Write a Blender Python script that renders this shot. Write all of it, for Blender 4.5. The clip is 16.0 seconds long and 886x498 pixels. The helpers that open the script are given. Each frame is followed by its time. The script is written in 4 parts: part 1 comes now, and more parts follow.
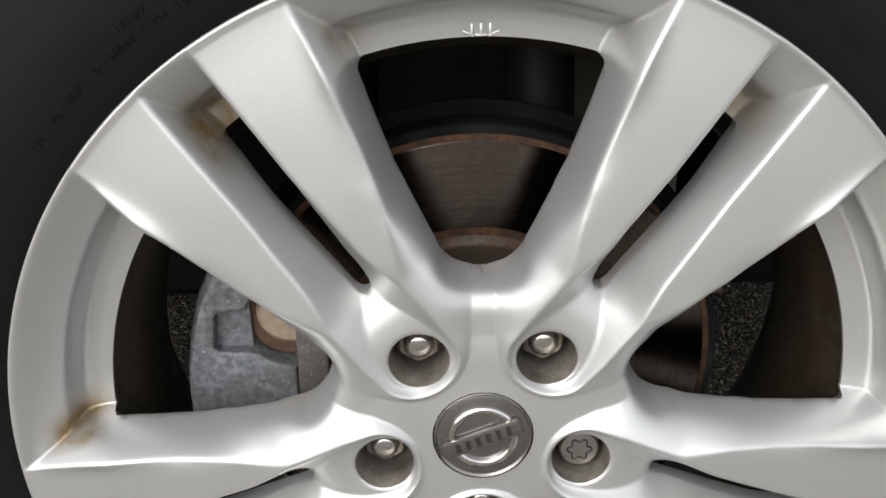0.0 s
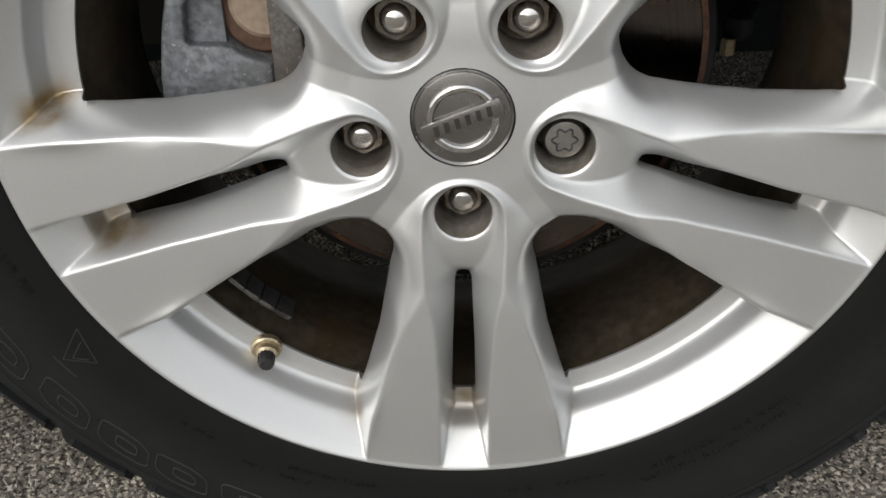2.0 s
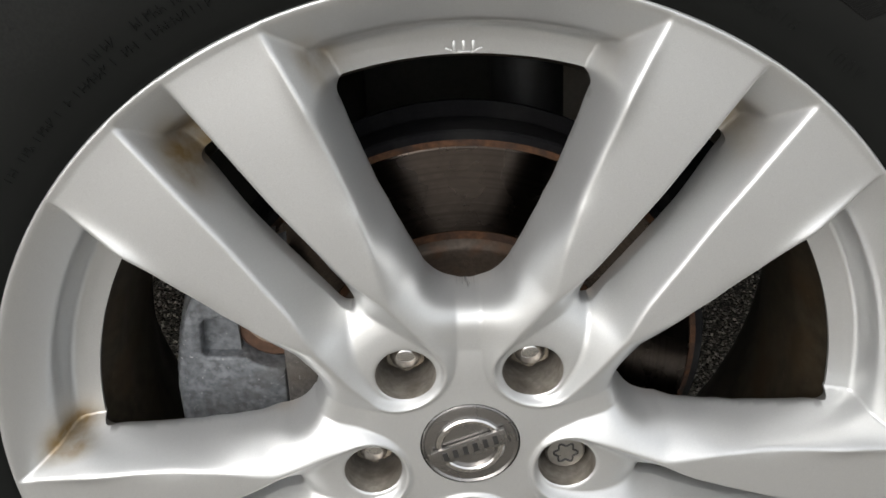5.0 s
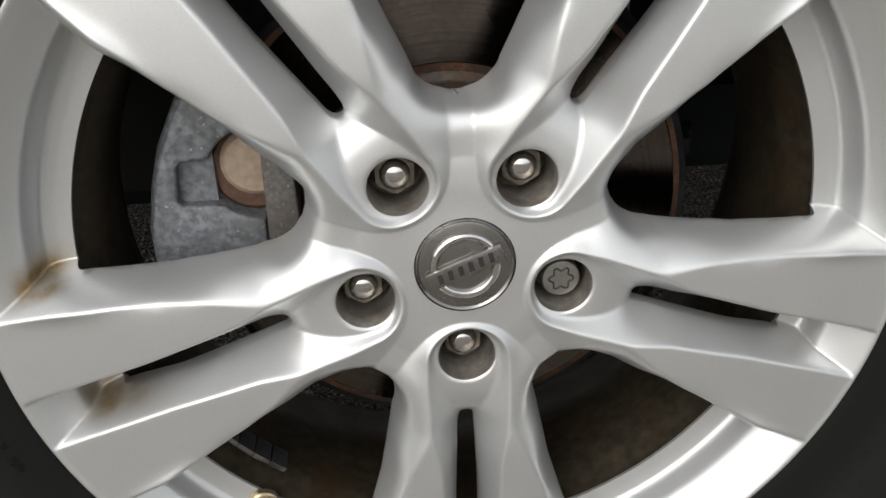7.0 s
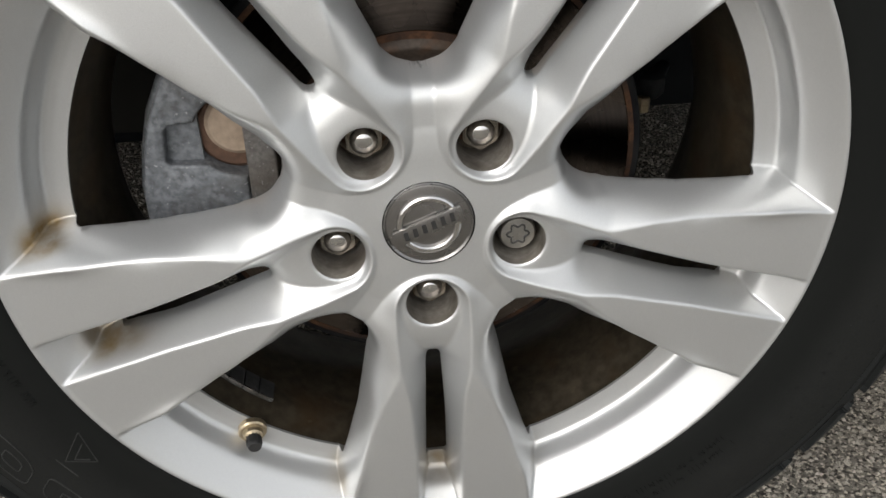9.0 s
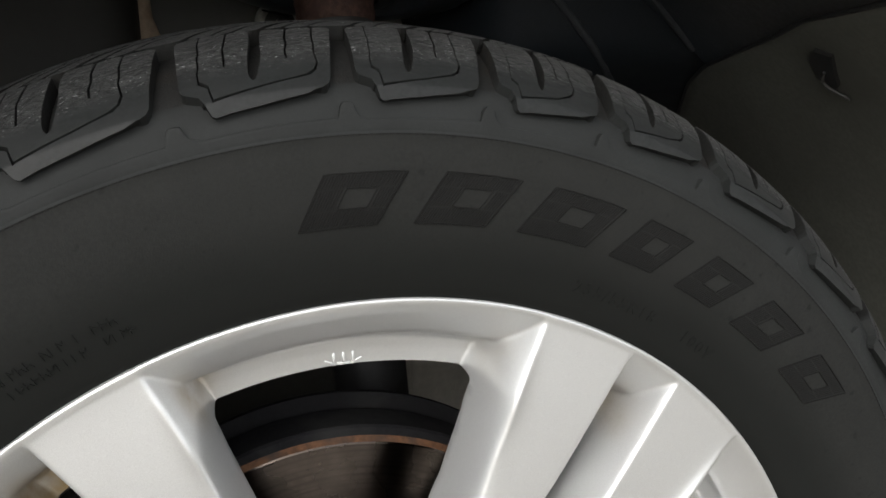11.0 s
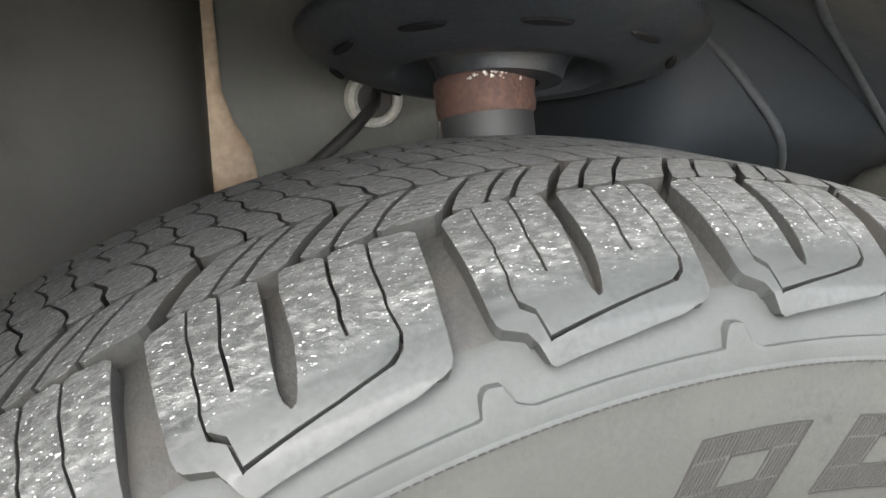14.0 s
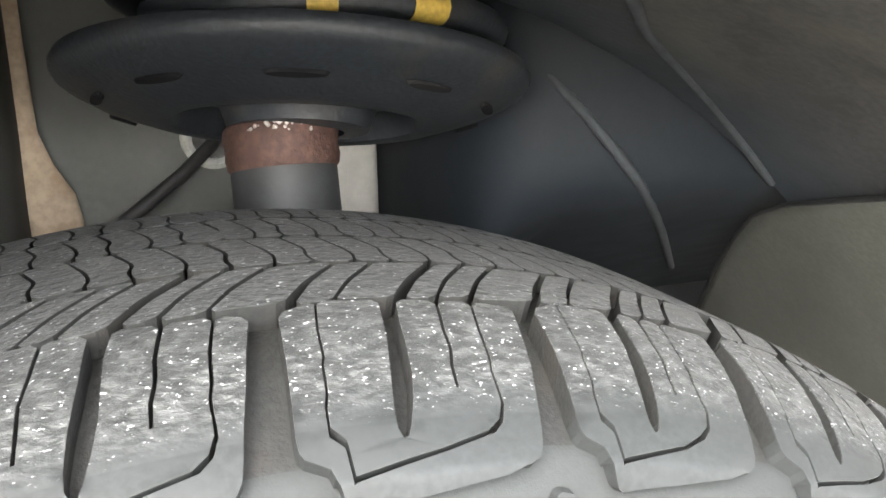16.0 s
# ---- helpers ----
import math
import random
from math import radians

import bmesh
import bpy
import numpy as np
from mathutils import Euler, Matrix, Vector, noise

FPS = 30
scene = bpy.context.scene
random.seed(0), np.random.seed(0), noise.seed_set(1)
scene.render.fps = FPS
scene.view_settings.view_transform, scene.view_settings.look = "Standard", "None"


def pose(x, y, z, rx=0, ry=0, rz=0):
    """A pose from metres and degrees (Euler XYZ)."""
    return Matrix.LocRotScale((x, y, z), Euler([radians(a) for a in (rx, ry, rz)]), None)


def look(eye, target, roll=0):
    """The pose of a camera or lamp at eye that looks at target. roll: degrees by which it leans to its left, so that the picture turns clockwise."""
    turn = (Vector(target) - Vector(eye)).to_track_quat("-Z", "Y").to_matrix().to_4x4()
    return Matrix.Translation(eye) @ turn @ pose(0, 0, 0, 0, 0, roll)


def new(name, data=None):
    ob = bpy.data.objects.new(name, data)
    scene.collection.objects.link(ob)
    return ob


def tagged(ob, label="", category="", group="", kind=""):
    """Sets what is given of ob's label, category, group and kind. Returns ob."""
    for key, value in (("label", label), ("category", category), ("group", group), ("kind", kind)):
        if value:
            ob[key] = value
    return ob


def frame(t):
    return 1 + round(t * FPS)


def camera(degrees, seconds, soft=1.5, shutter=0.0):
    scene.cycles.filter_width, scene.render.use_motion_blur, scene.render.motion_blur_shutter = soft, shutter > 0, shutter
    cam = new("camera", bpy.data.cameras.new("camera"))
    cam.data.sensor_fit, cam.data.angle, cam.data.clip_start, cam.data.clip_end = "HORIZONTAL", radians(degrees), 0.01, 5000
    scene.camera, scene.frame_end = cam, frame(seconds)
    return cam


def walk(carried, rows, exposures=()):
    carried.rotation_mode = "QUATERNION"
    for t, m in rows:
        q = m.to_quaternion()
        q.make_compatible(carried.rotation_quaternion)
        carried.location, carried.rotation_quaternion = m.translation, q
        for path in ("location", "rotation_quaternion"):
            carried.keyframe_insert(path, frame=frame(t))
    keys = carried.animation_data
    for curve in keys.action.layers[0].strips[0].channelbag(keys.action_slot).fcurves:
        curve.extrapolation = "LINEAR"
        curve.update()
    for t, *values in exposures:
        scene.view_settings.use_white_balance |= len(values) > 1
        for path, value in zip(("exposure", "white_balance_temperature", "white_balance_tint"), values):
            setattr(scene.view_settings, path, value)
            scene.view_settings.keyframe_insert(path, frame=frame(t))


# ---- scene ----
# ---- camera and its walk ----
cam = camera(53.61, 16.0, soft=1.6)
# seconds, place (m), yaw, pitch, roll (degrees)
PATH = [
    (0.0, -0.0247, -0.3910, 0.6190, -1.06, -22.59, 0.87),
    (0.5, -0.0156, -0.4071, 0.5667, 0.04, -25.58, 0.84),
    (1.0, -0.0125, -0.4057, 0.5369, 0.53, -29.63, 0.91),
    (1.5, -0.0071, -0.4082, 0.5220, 0.22, -31.28, 1.07),
    (2.0, -0.0051, -0.4127, 0.5248, 0.26, -31.72, 1.00),
    (2.5, -0.0083, -0.4048, 0.5612, 0.54, -32.23, 0.85),
    (3.0, -0.0081, -0.3852, 0.5946, 0.46, -32.31, 0.64),
    (3.5, -0.0066, -0.3828, 0.6452, 0.25, -30.24, 1.00),
    (3.7, -0.0031, -0.3807, 0.6678, 0.49, -29.81, 1.17),
    (5.8, -0.0511, -0.3633, 0.6410, -5.65, -22.42, 1.69),
    (6.0, -0.0592, -0.3820, 0.6048, -6.57, -19.74, 1.89),
    (6.5, -0.0528, -0.3944, 0.5801, -5.97, -20.70, 1.96),
    (7.0, -0.0504, -0.4073, 0.5489, -6.23, -25.04, 1.80),
    (7.5, -0.0468, -0.4201, 0.5286, -6.14, -28.05, 1.79),
    (8.0, -0.0472, -0.4304, 0.5369, -5.97, -30.17, 1.76),
    (8.5, -0.0395, -0.4307, 0.5377, -5.80, -30.48, 1.89),
    (9.0, -0.0311, -0.4374, 0.5931, -6.06, -30.92, 1.75),
    (9.5, -0.0285, -0.4329, 0.6299, -6.70, -29.58, 2.53),
    (9.8, -0.0321, -0.4158, 0.6650, -8.91, -26.94, 2.12),
    (10.0, -0.0298, -0.4028, 0.6798, -11.79, -24.65, 1.55),
    (10.2, -0.0357, -0.3961, 0.6828, -13.62, -21.46, 1.34),
    (12.3, -0.1133, -0.2149, 0.7467, -20.63, -12.77, 1.21),
    (12.5, -0.1159, -0.2053, 0.7468, -20.64, -12.74, 1.21),
    (13.0, -0.1081, -0.1749, 0.7300, -20.46, -12.91, 1.44),
    (13.5, -0.1172, -0.1638, 0.7408, -20.75, -13.44, 1.37),
    (14.0, -0.1394, -0.1659, 0.7434, -21.24, -13.76, 0.76),
    (14.5, -0.0665, -0.1886, 0.7508, -20.98, -13.44, 1.47),
    (15.0, 0.0144, -0.1888, 0.7521, -21.05, -13.27, 1.58),
    (15.5, 0.0124, -0.1759, 0.7575, -20.03, -13.35, 1.63),
    (16.0, -0.0198, -0.1470, 0.7615, -20.25, -13.88, 1.23),
]
walk(cam, [(t, pose(x, y, z, 90 + pitch, roll, yaw)) for t, x, y, z, yaw, pitch, roll in PATH],
     [(0.0, 0.8), (1.0, 0.45), (1.8, 0.5), (2.5, 0.6), (3.5, 0.75), (6.0, 0.75), (7.0, 0.58), (9.0, 0.55), (9.6, 0.68), (10.2, 0.95), (11.1, 1.4), (11.8, 2.95), (12.3, 4.2), (13.4, 4.3), (14.3, 4.7), (14.7, 4.83), (15.2, 4.77), (16.0, 4.7)])

# ---- light: an overcast sky ----
world = bpy.data.worlds.new("overcast_sky")
scene.world = world
world.use_nodes = True
wn = world.node_tree.nodes
sky = wn.new("ShaderNodeTexSky")
sky.sky_type, sky.sun_disc = "NISHITA", False
sky.sun_elevation, sky.sun_rotation = radians(39), radians(214)
sky.air_density, sky.dust_density, sky.ozone_density = 1.0, 4.0, 1.0
bg = wn["Background"]
bg.inputs["Strength"].default_value = 0.12
cloud = wn.new("ShaderNodeHueSaturation")      # thin cloud greys the sky
cloud.inputs["Saturation"].default_value = 0.3
world.node_tree.links.new(sky.outputs[0], cloud.inputs["Color"])
world.node_tree.links.new(cloud.outputs[0], bg.inputs["Color"])
sun = new("sun", bpy.data.lights.new("sun", "SUN"))
sun.data.energy, sun.data.angle, sun.data.color = 0.80, radians(130), (1.0, 0.99, 0.965)
sun.matrix_world = look((0, 0, 5), (-0.74, 1.0, 5 - 0.88))

ZC = 0.345          # height of the wheel's axis


# ---- materials ----
def material(name, base, rough=0.6, metal=0.0, spots=(), grain=(400.0, 0.15), bump=(900.0, 0.1), coat=0.0, rough_var=0.1, spec=0.5, stain=None, brushed=0.0, worn=False, band=None):
    """A node material: base colour, fine grain, larger stains [(scale, colour, low, high)], and fine relief."""
    m = bpy.data.materials.new(name)
    m.use_nodes = True
    n, l = m.node_tree.nodes, m.node_tree.links
    b = n["Principled BSDF"]
    geo = n.new("ShaderNodeNewGeometry")
    pos = geo.outputs["Position"]

    def tex(scale, detail=4.0):
        t = n.new("ShaderNodeTexNoise")
        t.inputs["Scale"].default_value, t.inputs["Detail"].default_value = scale, detail
        l.new(pos, t.inputs["Vector"])
        return t.outputs["Fac"]

    def ramp(fac, a, z):
        r = n.new("ShaderNodeMapRange")
        r.inputs["From Min"].default_value, r.inputs["From Max"].default_value = a, z
        l.new(fac, r.inputs["Value"])
        return r.outputs["Result"]

    def mix(fac, a, c, kind="MIX"):
        x = n.new("ShaderNodeMix")
        x.data_type, x.blend_type = "RGBA", kind
        l.new(fac, x.inputs["Factor"])
        if isinstance(a, tuple):
            x.inputs["A"].default_value = (*a, 1)
        else:
            l.new(a, x.inputs["A"])
        x.inputs["B"].default_value = (*c, 1)
        return x.outputs["Result"]

    g = grain[1]
    col = mix(ramp(tex(grain[0]), 0.35, 0.65), tuple(v * (1 - g) for v in base), tuple(min(1, v * (1 + g)) for v in base))
    for scale, c, a, z in spots:
        col = mix(ramp(tex(scale, 6.0), a, z), col, c)
    if stain:
        at = n.new("ShaderNodeAttribute")
        at.attribute_name = "brake_dust"
        wet = n.new("ShaderNodeMath")
        wet.operation, wet.use_clamp = "MULTIPLY", True
        l.new(at.outputs["Fac"], wet.inputs[0])
        l.new(ramp(tex(70.0, 6.0), 0.1, 0.6), wet.inputs[1])
        col = mix(wet.outputs[0], col, stain)
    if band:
        # a darker ring beside the rim, with a wavering edge
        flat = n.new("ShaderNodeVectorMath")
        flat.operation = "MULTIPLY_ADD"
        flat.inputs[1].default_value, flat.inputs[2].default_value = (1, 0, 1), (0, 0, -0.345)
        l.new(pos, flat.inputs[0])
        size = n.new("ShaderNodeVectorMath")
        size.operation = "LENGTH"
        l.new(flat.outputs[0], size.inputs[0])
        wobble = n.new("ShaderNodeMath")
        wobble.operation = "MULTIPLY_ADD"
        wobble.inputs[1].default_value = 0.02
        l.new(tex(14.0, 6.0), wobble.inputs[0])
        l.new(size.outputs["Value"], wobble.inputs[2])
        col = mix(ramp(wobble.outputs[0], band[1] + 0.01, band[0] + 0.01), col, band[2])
    l.new(col, b.inputs["Base Color"])
    if brushed:
        tan = n.new("ShaderNodeTangent")
        tan.direction_type, tan.axis = "RADIAL", "Y"
        l.new(tan.outputs[0], b.inputs["Tangent"])
        b.inputs["Anisotropic"].default_value = brushed
        b.inputs["Anisotropic Rotation"].default_value = 0.25
        off = n.new("ShaderNodeVectorMath")
        off.operation = "MULTIPLY_ADD"
        off.inputs[1].default_value, off.inputs[2].default_value = (1, 0, 1), (0, 0, -0.345)
        l.new(pos, off.inputs[0])
        rad = n.new("ShaderNodeVectorMath")
        rad.operation = "LENGTH"
        l.new(off.outputs[0], rad.inputs[0])
        turned = n.new("ShaderNodeTexNoise")       # turned grooves
        turned.noise_dimensions = "1D"
        turned.inputs["Scale"].default_value, turned.inputs["Detail"].default_value = 420.0, 5.0
        l.new(rad.outputs["Value"], turned.inputs["W"])
        l.new(mix(ramp(turned.outputs["Fac"], 0.42, 0.68), col, tuple(v * 0.78 for v in base)), b.inputs["Base Color"])
    b.inputs["Metallic"].default_value = metal
    b.inputs["Coat Weight"].default_value = coat
    b.inputs["Coat Roughness"].default_value = 0.12
    b.inputs["Specular IOR Level"].default_value = spec
    r = n.new("ShaderNodeMapRange")
    r.inputs["To Min"].default_value, r.inputs["To Max"].default_value = max(0.02, rough - rough_var), min(1, rough + rough_var)
    l.new(tex(35.0), r.inputs["Value"])
    l.new(r.outputs["Result"], b.inputs["Roughness"])
    if worn:
        # crumbled rubber on the running surface, its glints painted as pale specks; the shoulder stays smooth
        sep = n.new("ShaderNodeSeparateXYZ")
        l.new(pos, sep.inputs[0])
        area = ramp(sep.outputs["Y"], 0.008, 0.017)
        glint_mask = n.new("ShaderNodeMath")
        glint_mask.operation = "MULTIPLY"
        comb = n.new("ShaderNodeMapping")
        comb.inputs["Rotation"].default_value, comb.inputs["Scale"].default_value = (0, 0, 0.75), (0.6, 1.2, 1.0)
        l.new(pos, comb.inputs["Vector"])
        glint = n.new("ShaderNodeTexNoise")
        glint.inputs["Scale"].default_value, glint.inputs["Detail"].default_value = 1200.0, 6.0
        l.new(comb.outputs[0], glint.inputs["Vector"])
        l.new(ramp(glint.outputs["Fac"], 0.645, 0.71), glint_mask.inputs[0])
        l.new(area, glint_mask.inputs[1])
        flecks = n.new("ShaderNodeTexNoise")
        flecks.inputs["Scale"].default_value, flecks.inputs["Detail"].default_value = 340.0, 6.0
        lay = n.new("ShaderNodeMapping")
        lay.inputs["Rotation"].default_value, lay.inputs["Scale"].default_value = (0, 0, 0.75), (0.7, 1.1, 1.0)
        l.new(pos, lay.inputs["Vector"])
        l.new(lay.outputs[0], flecks.inputs["Vector"])
        top = mix(ramp(flecks.outputs["Fac"], 0.45, 0.65), (0.0112, 0.0119, 0.0117), (0.0310, 0.0322, 0.0317))
        blend = n.new("ShaderNodeMix")
        blend.data_type = "RGBA"
        l.new(area, blend.inputs["Factor"])
        l.new(col, blend.inputs["A"])
        l.new(top, blend.inputs["B"])
        dust = blend.outputs["Result"]
        l.new(mix(glint_mask.outputs[0], dust, (0.42, 0.43, 0.43)), b.inputs["Base Color"])
        crumbs = n.new("ShaderNodeMath")
        crumbs.operation = "MULTIPLY"
        turn = n.new("ShaderNodeMapping")
        turn.inputs["Rotation"].default_value, turn.inputs["Scale"].default_value = (0, 0, 0.75), (0.7, 1.1, 1.0)
        l.new(pos, turn.inputs["Vector"])
        flakes = n.new("ShaderNodeTexNoise")
        flakes.inputs["Scale"].default_value, flakes.inputs["Detail"].default_value = 410.0, 8.0
        l.new(turn.outputs[0], flakes.inputs["Vector"])
        l.new(flakes.outputs["Fac"], crumbs.inputs[0])
        l.new(area, crumbs.inputs[1])
        k = n.new("ShaderNodeBump")
        k.inputs["Strength"].default_value, k.inputs["Distance"].default_value = 1.0, 0.0014
        l.new(crumbs.outputs[0], k.inputs["Height"])
        b.inputs["Sheen Weight"].default_value, b.inputs["Sheen Roughness"].default_value = 0.03, 0.5      # fine dust
        l.new(k.outputs["Normal"], b.inputs["Normal"])
    elif bump[1] > 0:
        k = n.new("ShaderNodeBump")
        k.inputs["Strength"].default_value, k.inputs["Distance"].default_value = bump[1], 0.001
        l.new(tex(bump[0]), k.inputs["Height"])
        l.new(k.outputs["Normal"], b.inputs["Normal"])
    return m


M_ALLOY = material("silver_alloy_paint", (0.543, 0.552, 0.551), 0.40, 0.70, spots=[(150.0, (0.03, 0.03, 0.03), 0.785, 0.80)], grain=(2500.0, 0.06), bump=(2500.0, 0.02), coat=0.5, rough_var=0.04, stain=(0.26, 0.185, 0.085))
M_POCKET = material("dusty_nut_bore", (0.36, 0.335, 0.295), 0.45, 0.6, spots=[(40.0, (0.15, 0.13, 0.11), 0.45, 0.7)], grain=(300.0, 0.15), stain=(0.12, 0.10, 0.08))
M_BARREL = material("brake_dust_barrel", (0.044, 0.036, 0.025), 0.38, 0.4, spots=[(25.0, (0.05, 0.032, 0.017), 0.5, 0.75), (90.0, (0.075, 0.06, 0.04), 0.64, 0.76)], grain=(120.0, 0.3), spec=0.2)
M_CAP = material("grey_cap_metal", (0.25, 0.243, 0.235), 0.27, 0.9, grain=(1500.0, 0.05), bump=(1500.0, 0.02))
M_CHROME = material("chrome", (0.62, 0.61, 0.60), 0.05, 1.0, grain=(300.0, 0.08), bump=(800.0, 0.02), rough_var=0.05)
M_BLACK = material("black_plastic", (0.02, 0.02, 0.02), 0.5)
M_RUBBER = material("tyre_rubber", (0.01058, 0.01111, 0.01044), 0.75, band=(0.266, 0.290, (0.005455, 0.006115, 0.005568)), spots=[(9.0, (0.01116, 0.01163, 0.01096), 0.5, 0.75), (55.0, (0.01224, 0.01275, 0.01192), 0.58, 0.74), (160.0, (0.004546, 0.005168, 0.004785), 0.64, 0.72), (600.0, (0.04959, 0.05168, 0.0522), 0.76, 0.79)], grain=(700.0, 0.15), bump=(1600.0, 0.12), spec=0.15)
M_TREAD = material("worn_tread_rubber", (0.009447, 0.01053, 0.0105), 0.55, spots=[(90.0, (0.01043, 0.01142, 0.0114), 0.45, 0.7)], grain=(500.0, 0.25), bump=(1200.0, 0.05), spec=0.2, worn=True)
M_LOCK = material("satin_lock_nut", (0.46, 0.455, 0.44), 0.28, 1.0, grain=(400.0, 0.08), bump=(900.0, 0.05))
M_NUT = material("dull_hexagon", (0.24, 0.225, 0.20), 0.14, 1.0, spots=[(120.0, (0.10, 0.07, 0.045), 0.5, 0.7)])
M_SHOULDER = material("dusty_shoulder_rubber", (0.01373, 0.01497, 0.01478), 0.75, spots=[(30.0, (0.01037, 0.01131, 0.01117), 0.5, 0.75), (600.0, (0.04788, 0.0499, 0.0504), 0.78, 0.80)], grain=(700.0, 0.08), bump=(1600.0, 0.12), spec=0.15)
M_EDGE = material("scuffed_raised_rubber", (0.027, 0.028, 0.026), 0.6, grain=(900.0, 0.3), bump=(1500.0, 0.3))
# sidewall rubber, darkened to stand in for the shade between fine raised lines
M_LETTER = material("shaded_relief_rubber", (0.0058, 0.0058, 0.0056), 0.8, grain=(900.0, 0.2), bump=(1800.0, 0.3), spec=0.12)
M_DISC = material("brake_disc_steel", (0.098, 0.081, 0.069), 0.27, 1.0, grain=(200.0, 0.1), bump=(600.0, 0.02), brushed=0.9)
M_RUST = material("rust", (0.085, 0.038, 0.016), 0.75, 0.3, spots=[(60.0, (0.03, 0.018, 0.013), 0.42, 0.66)], grain=(300.0, 0.3), bump=(500.0, 0.5))
M_CALIPER = material("cast_grey_caliper", (0.15, 0.16, 0.172), 0.55, 0.35, spots=[(22.0, (0.105, 0.100, 0.092), 0.45, 0.7), (110.0, (0.235, 0.25, 0.265), 0.56, 0.74), (420.0, (0.38, 0.39, 0.40), 0.66, 0.74)], grain=(220.0, 0.3), bump=(260.0, 0.18))
M_HAT = material("dull_hat_steel", (0.075, 0.058, 0.045), 0.5, 0.5, spots=[(50.0, (0.10, 0.05, 0.025), 0.5, 0.7)], grain=(300.0, 0.2), bump=(500.0, 0.3))
M_DARK = material("black_backing_plate", (0.008, 0.008, 0.009), 0.85, spec=0.1, spots=[(30.0, (0.018, 0.018, 0.018), 0.5, 0.7)])
# darker than the tread to stand in for groove shade; brown spots are dirt
M_GROOVE = material("shaded_dirty_groove_rubber", (0.0084, 0.00856, 0.00816), 0.85, spots=[(60.0, (0.0112, 0.01, 0.00864), 0.5, 0.7)], grain=(500.0, 0.25), bump=(900.0, 0.3), spec=0.2)
M_PISTON = material("tan_boot", (0.30, 0.23, 0.17), 0.7, grain=(200.0, 0.15))
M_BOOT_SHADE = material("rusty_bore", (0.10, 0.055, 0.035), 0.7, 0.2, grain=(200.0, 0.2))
M_BRACKET = material("brownish_cast_bracket", (0.14, 0.132, 0.125), 0.6, 0.35, spots=[(25.0, (0.10, 0.085, 0.07), 0.5, 0.7), (320.0, (0.34, 0.33, 0.33), 0.66, 0.74)], grain=(400.0, 0.25), bump=(500.0, 0.5))
M_PLASTIC = material("dusty_liner_plastic", (0.007352, 0.01039, 0.01394), 0.7, spec=0.25, spots=[(12.0, (0.00938, 0.01217, 0.01496), 0.5, 0.75)], grain=(300.0, 0.1), bump=(400.0, 0.06))
M_FLAP = material("dusty_olive_liner", (0.069, 0.07125, 0.06075), 0.85, spots=[(10.0, (0.0525, 0.05325, 0.045), 0.4, 0.7), (130.0, (0.06, 0.0525, 0.045), 0.7, 0.75)], grain=(300.0, 0.12), bump=(300.0, 0.2))
# the spring seat's shade on this wall is put into its grey
M_BODYMETAL = material("shaded_body_metal", (0.07909, 0.08242, 0.07605), 0.7, spots=[(8.0, (0.058, 0.06044, 0.0555), 0.45, 0.7)], grain=(200.0, 0.1))
M_SEAM = material("tan_seam_sealer", (0.315, 0.2475, 0.18), 0.8, spots=[(60.0, (0.2475, 0.1725, 0.1125), 0.5, 0.7)], grain=(200.0, 0.15), bump=(120.0, 0.5))
M_STEEL = material("dark_strut_paint", (0.01856, 0.02239, 0.0273), 0.5, 0.2, spots=[(40.0, (0.03822, 0.03604, 0.03276), 0.55, 0.75)], grain=(300.0, 0.2), bump=(400.0, 0.3))
M_PAINT = material("white_car_paint", (0.82, 0.82, 0.80), 0.25, 0.0, coat=0.6, bump=(900.0, 0.0), grain=(200.0, 0.02))
M_COLLAR = material("red_brown_rust", (0.078, 0.04212, 0.03354), 0.7, 0.3, spots=[(90.0, (0.0546, 0.0273, 0.02028), 0.45, 0.65)], grain=(300.0, 0.3), bump=(400.0, 0.8))
M_WELD = material("weld_metal", (0.6, 0.58, 0.56), 0.3, 0.8)
M_LINER = material("dusty_arch_liner", (0.04108, 0.04108, 0.04108), 0.75, spots=[(13.0, (0.079, 0.07742, 0.06636), 0.50, 0.72), (50.0, (0.02686, 0.02686, 0.02765), 0.55, 0.72), (500.0, (0.237, 0.237, 0.2291), 0.76, 0.78)], grain=(300.0, 0.2), bump=(250.0, 0.3))
M_DULLWHITE = material("dusty_white_paint", (0.4104, 0.3952, 0.361), 0.6, spots=[(30.0, (0.3344, 0.3192, 0.2888), 0.5, 0.75)], grain=(200.0, 0.06))
M_YELLOW = material("yellow_paint_mark", (0.45, 0.315, 0.06), 0.6)
M_BRASS = material("brass_valve", (0.42, 0.35, 0.24), 0.4, 0.9)
M_LEAD = material("grey_balance_weight", (0.055, 0.055, 0.055), 0.5, 0.6)
M_GROUND = material("coarse_asphalt", (0.17, 0.156, 0.133), 0.9, spots=[(190.0, (0.038, 0.034, 0.028), 0.49, 0.55), (260.0, (0.52, 0.475, 0.39), 0.55, 0.60)], grain=(60.0, 0.2), bump=(220.0, 1.0))


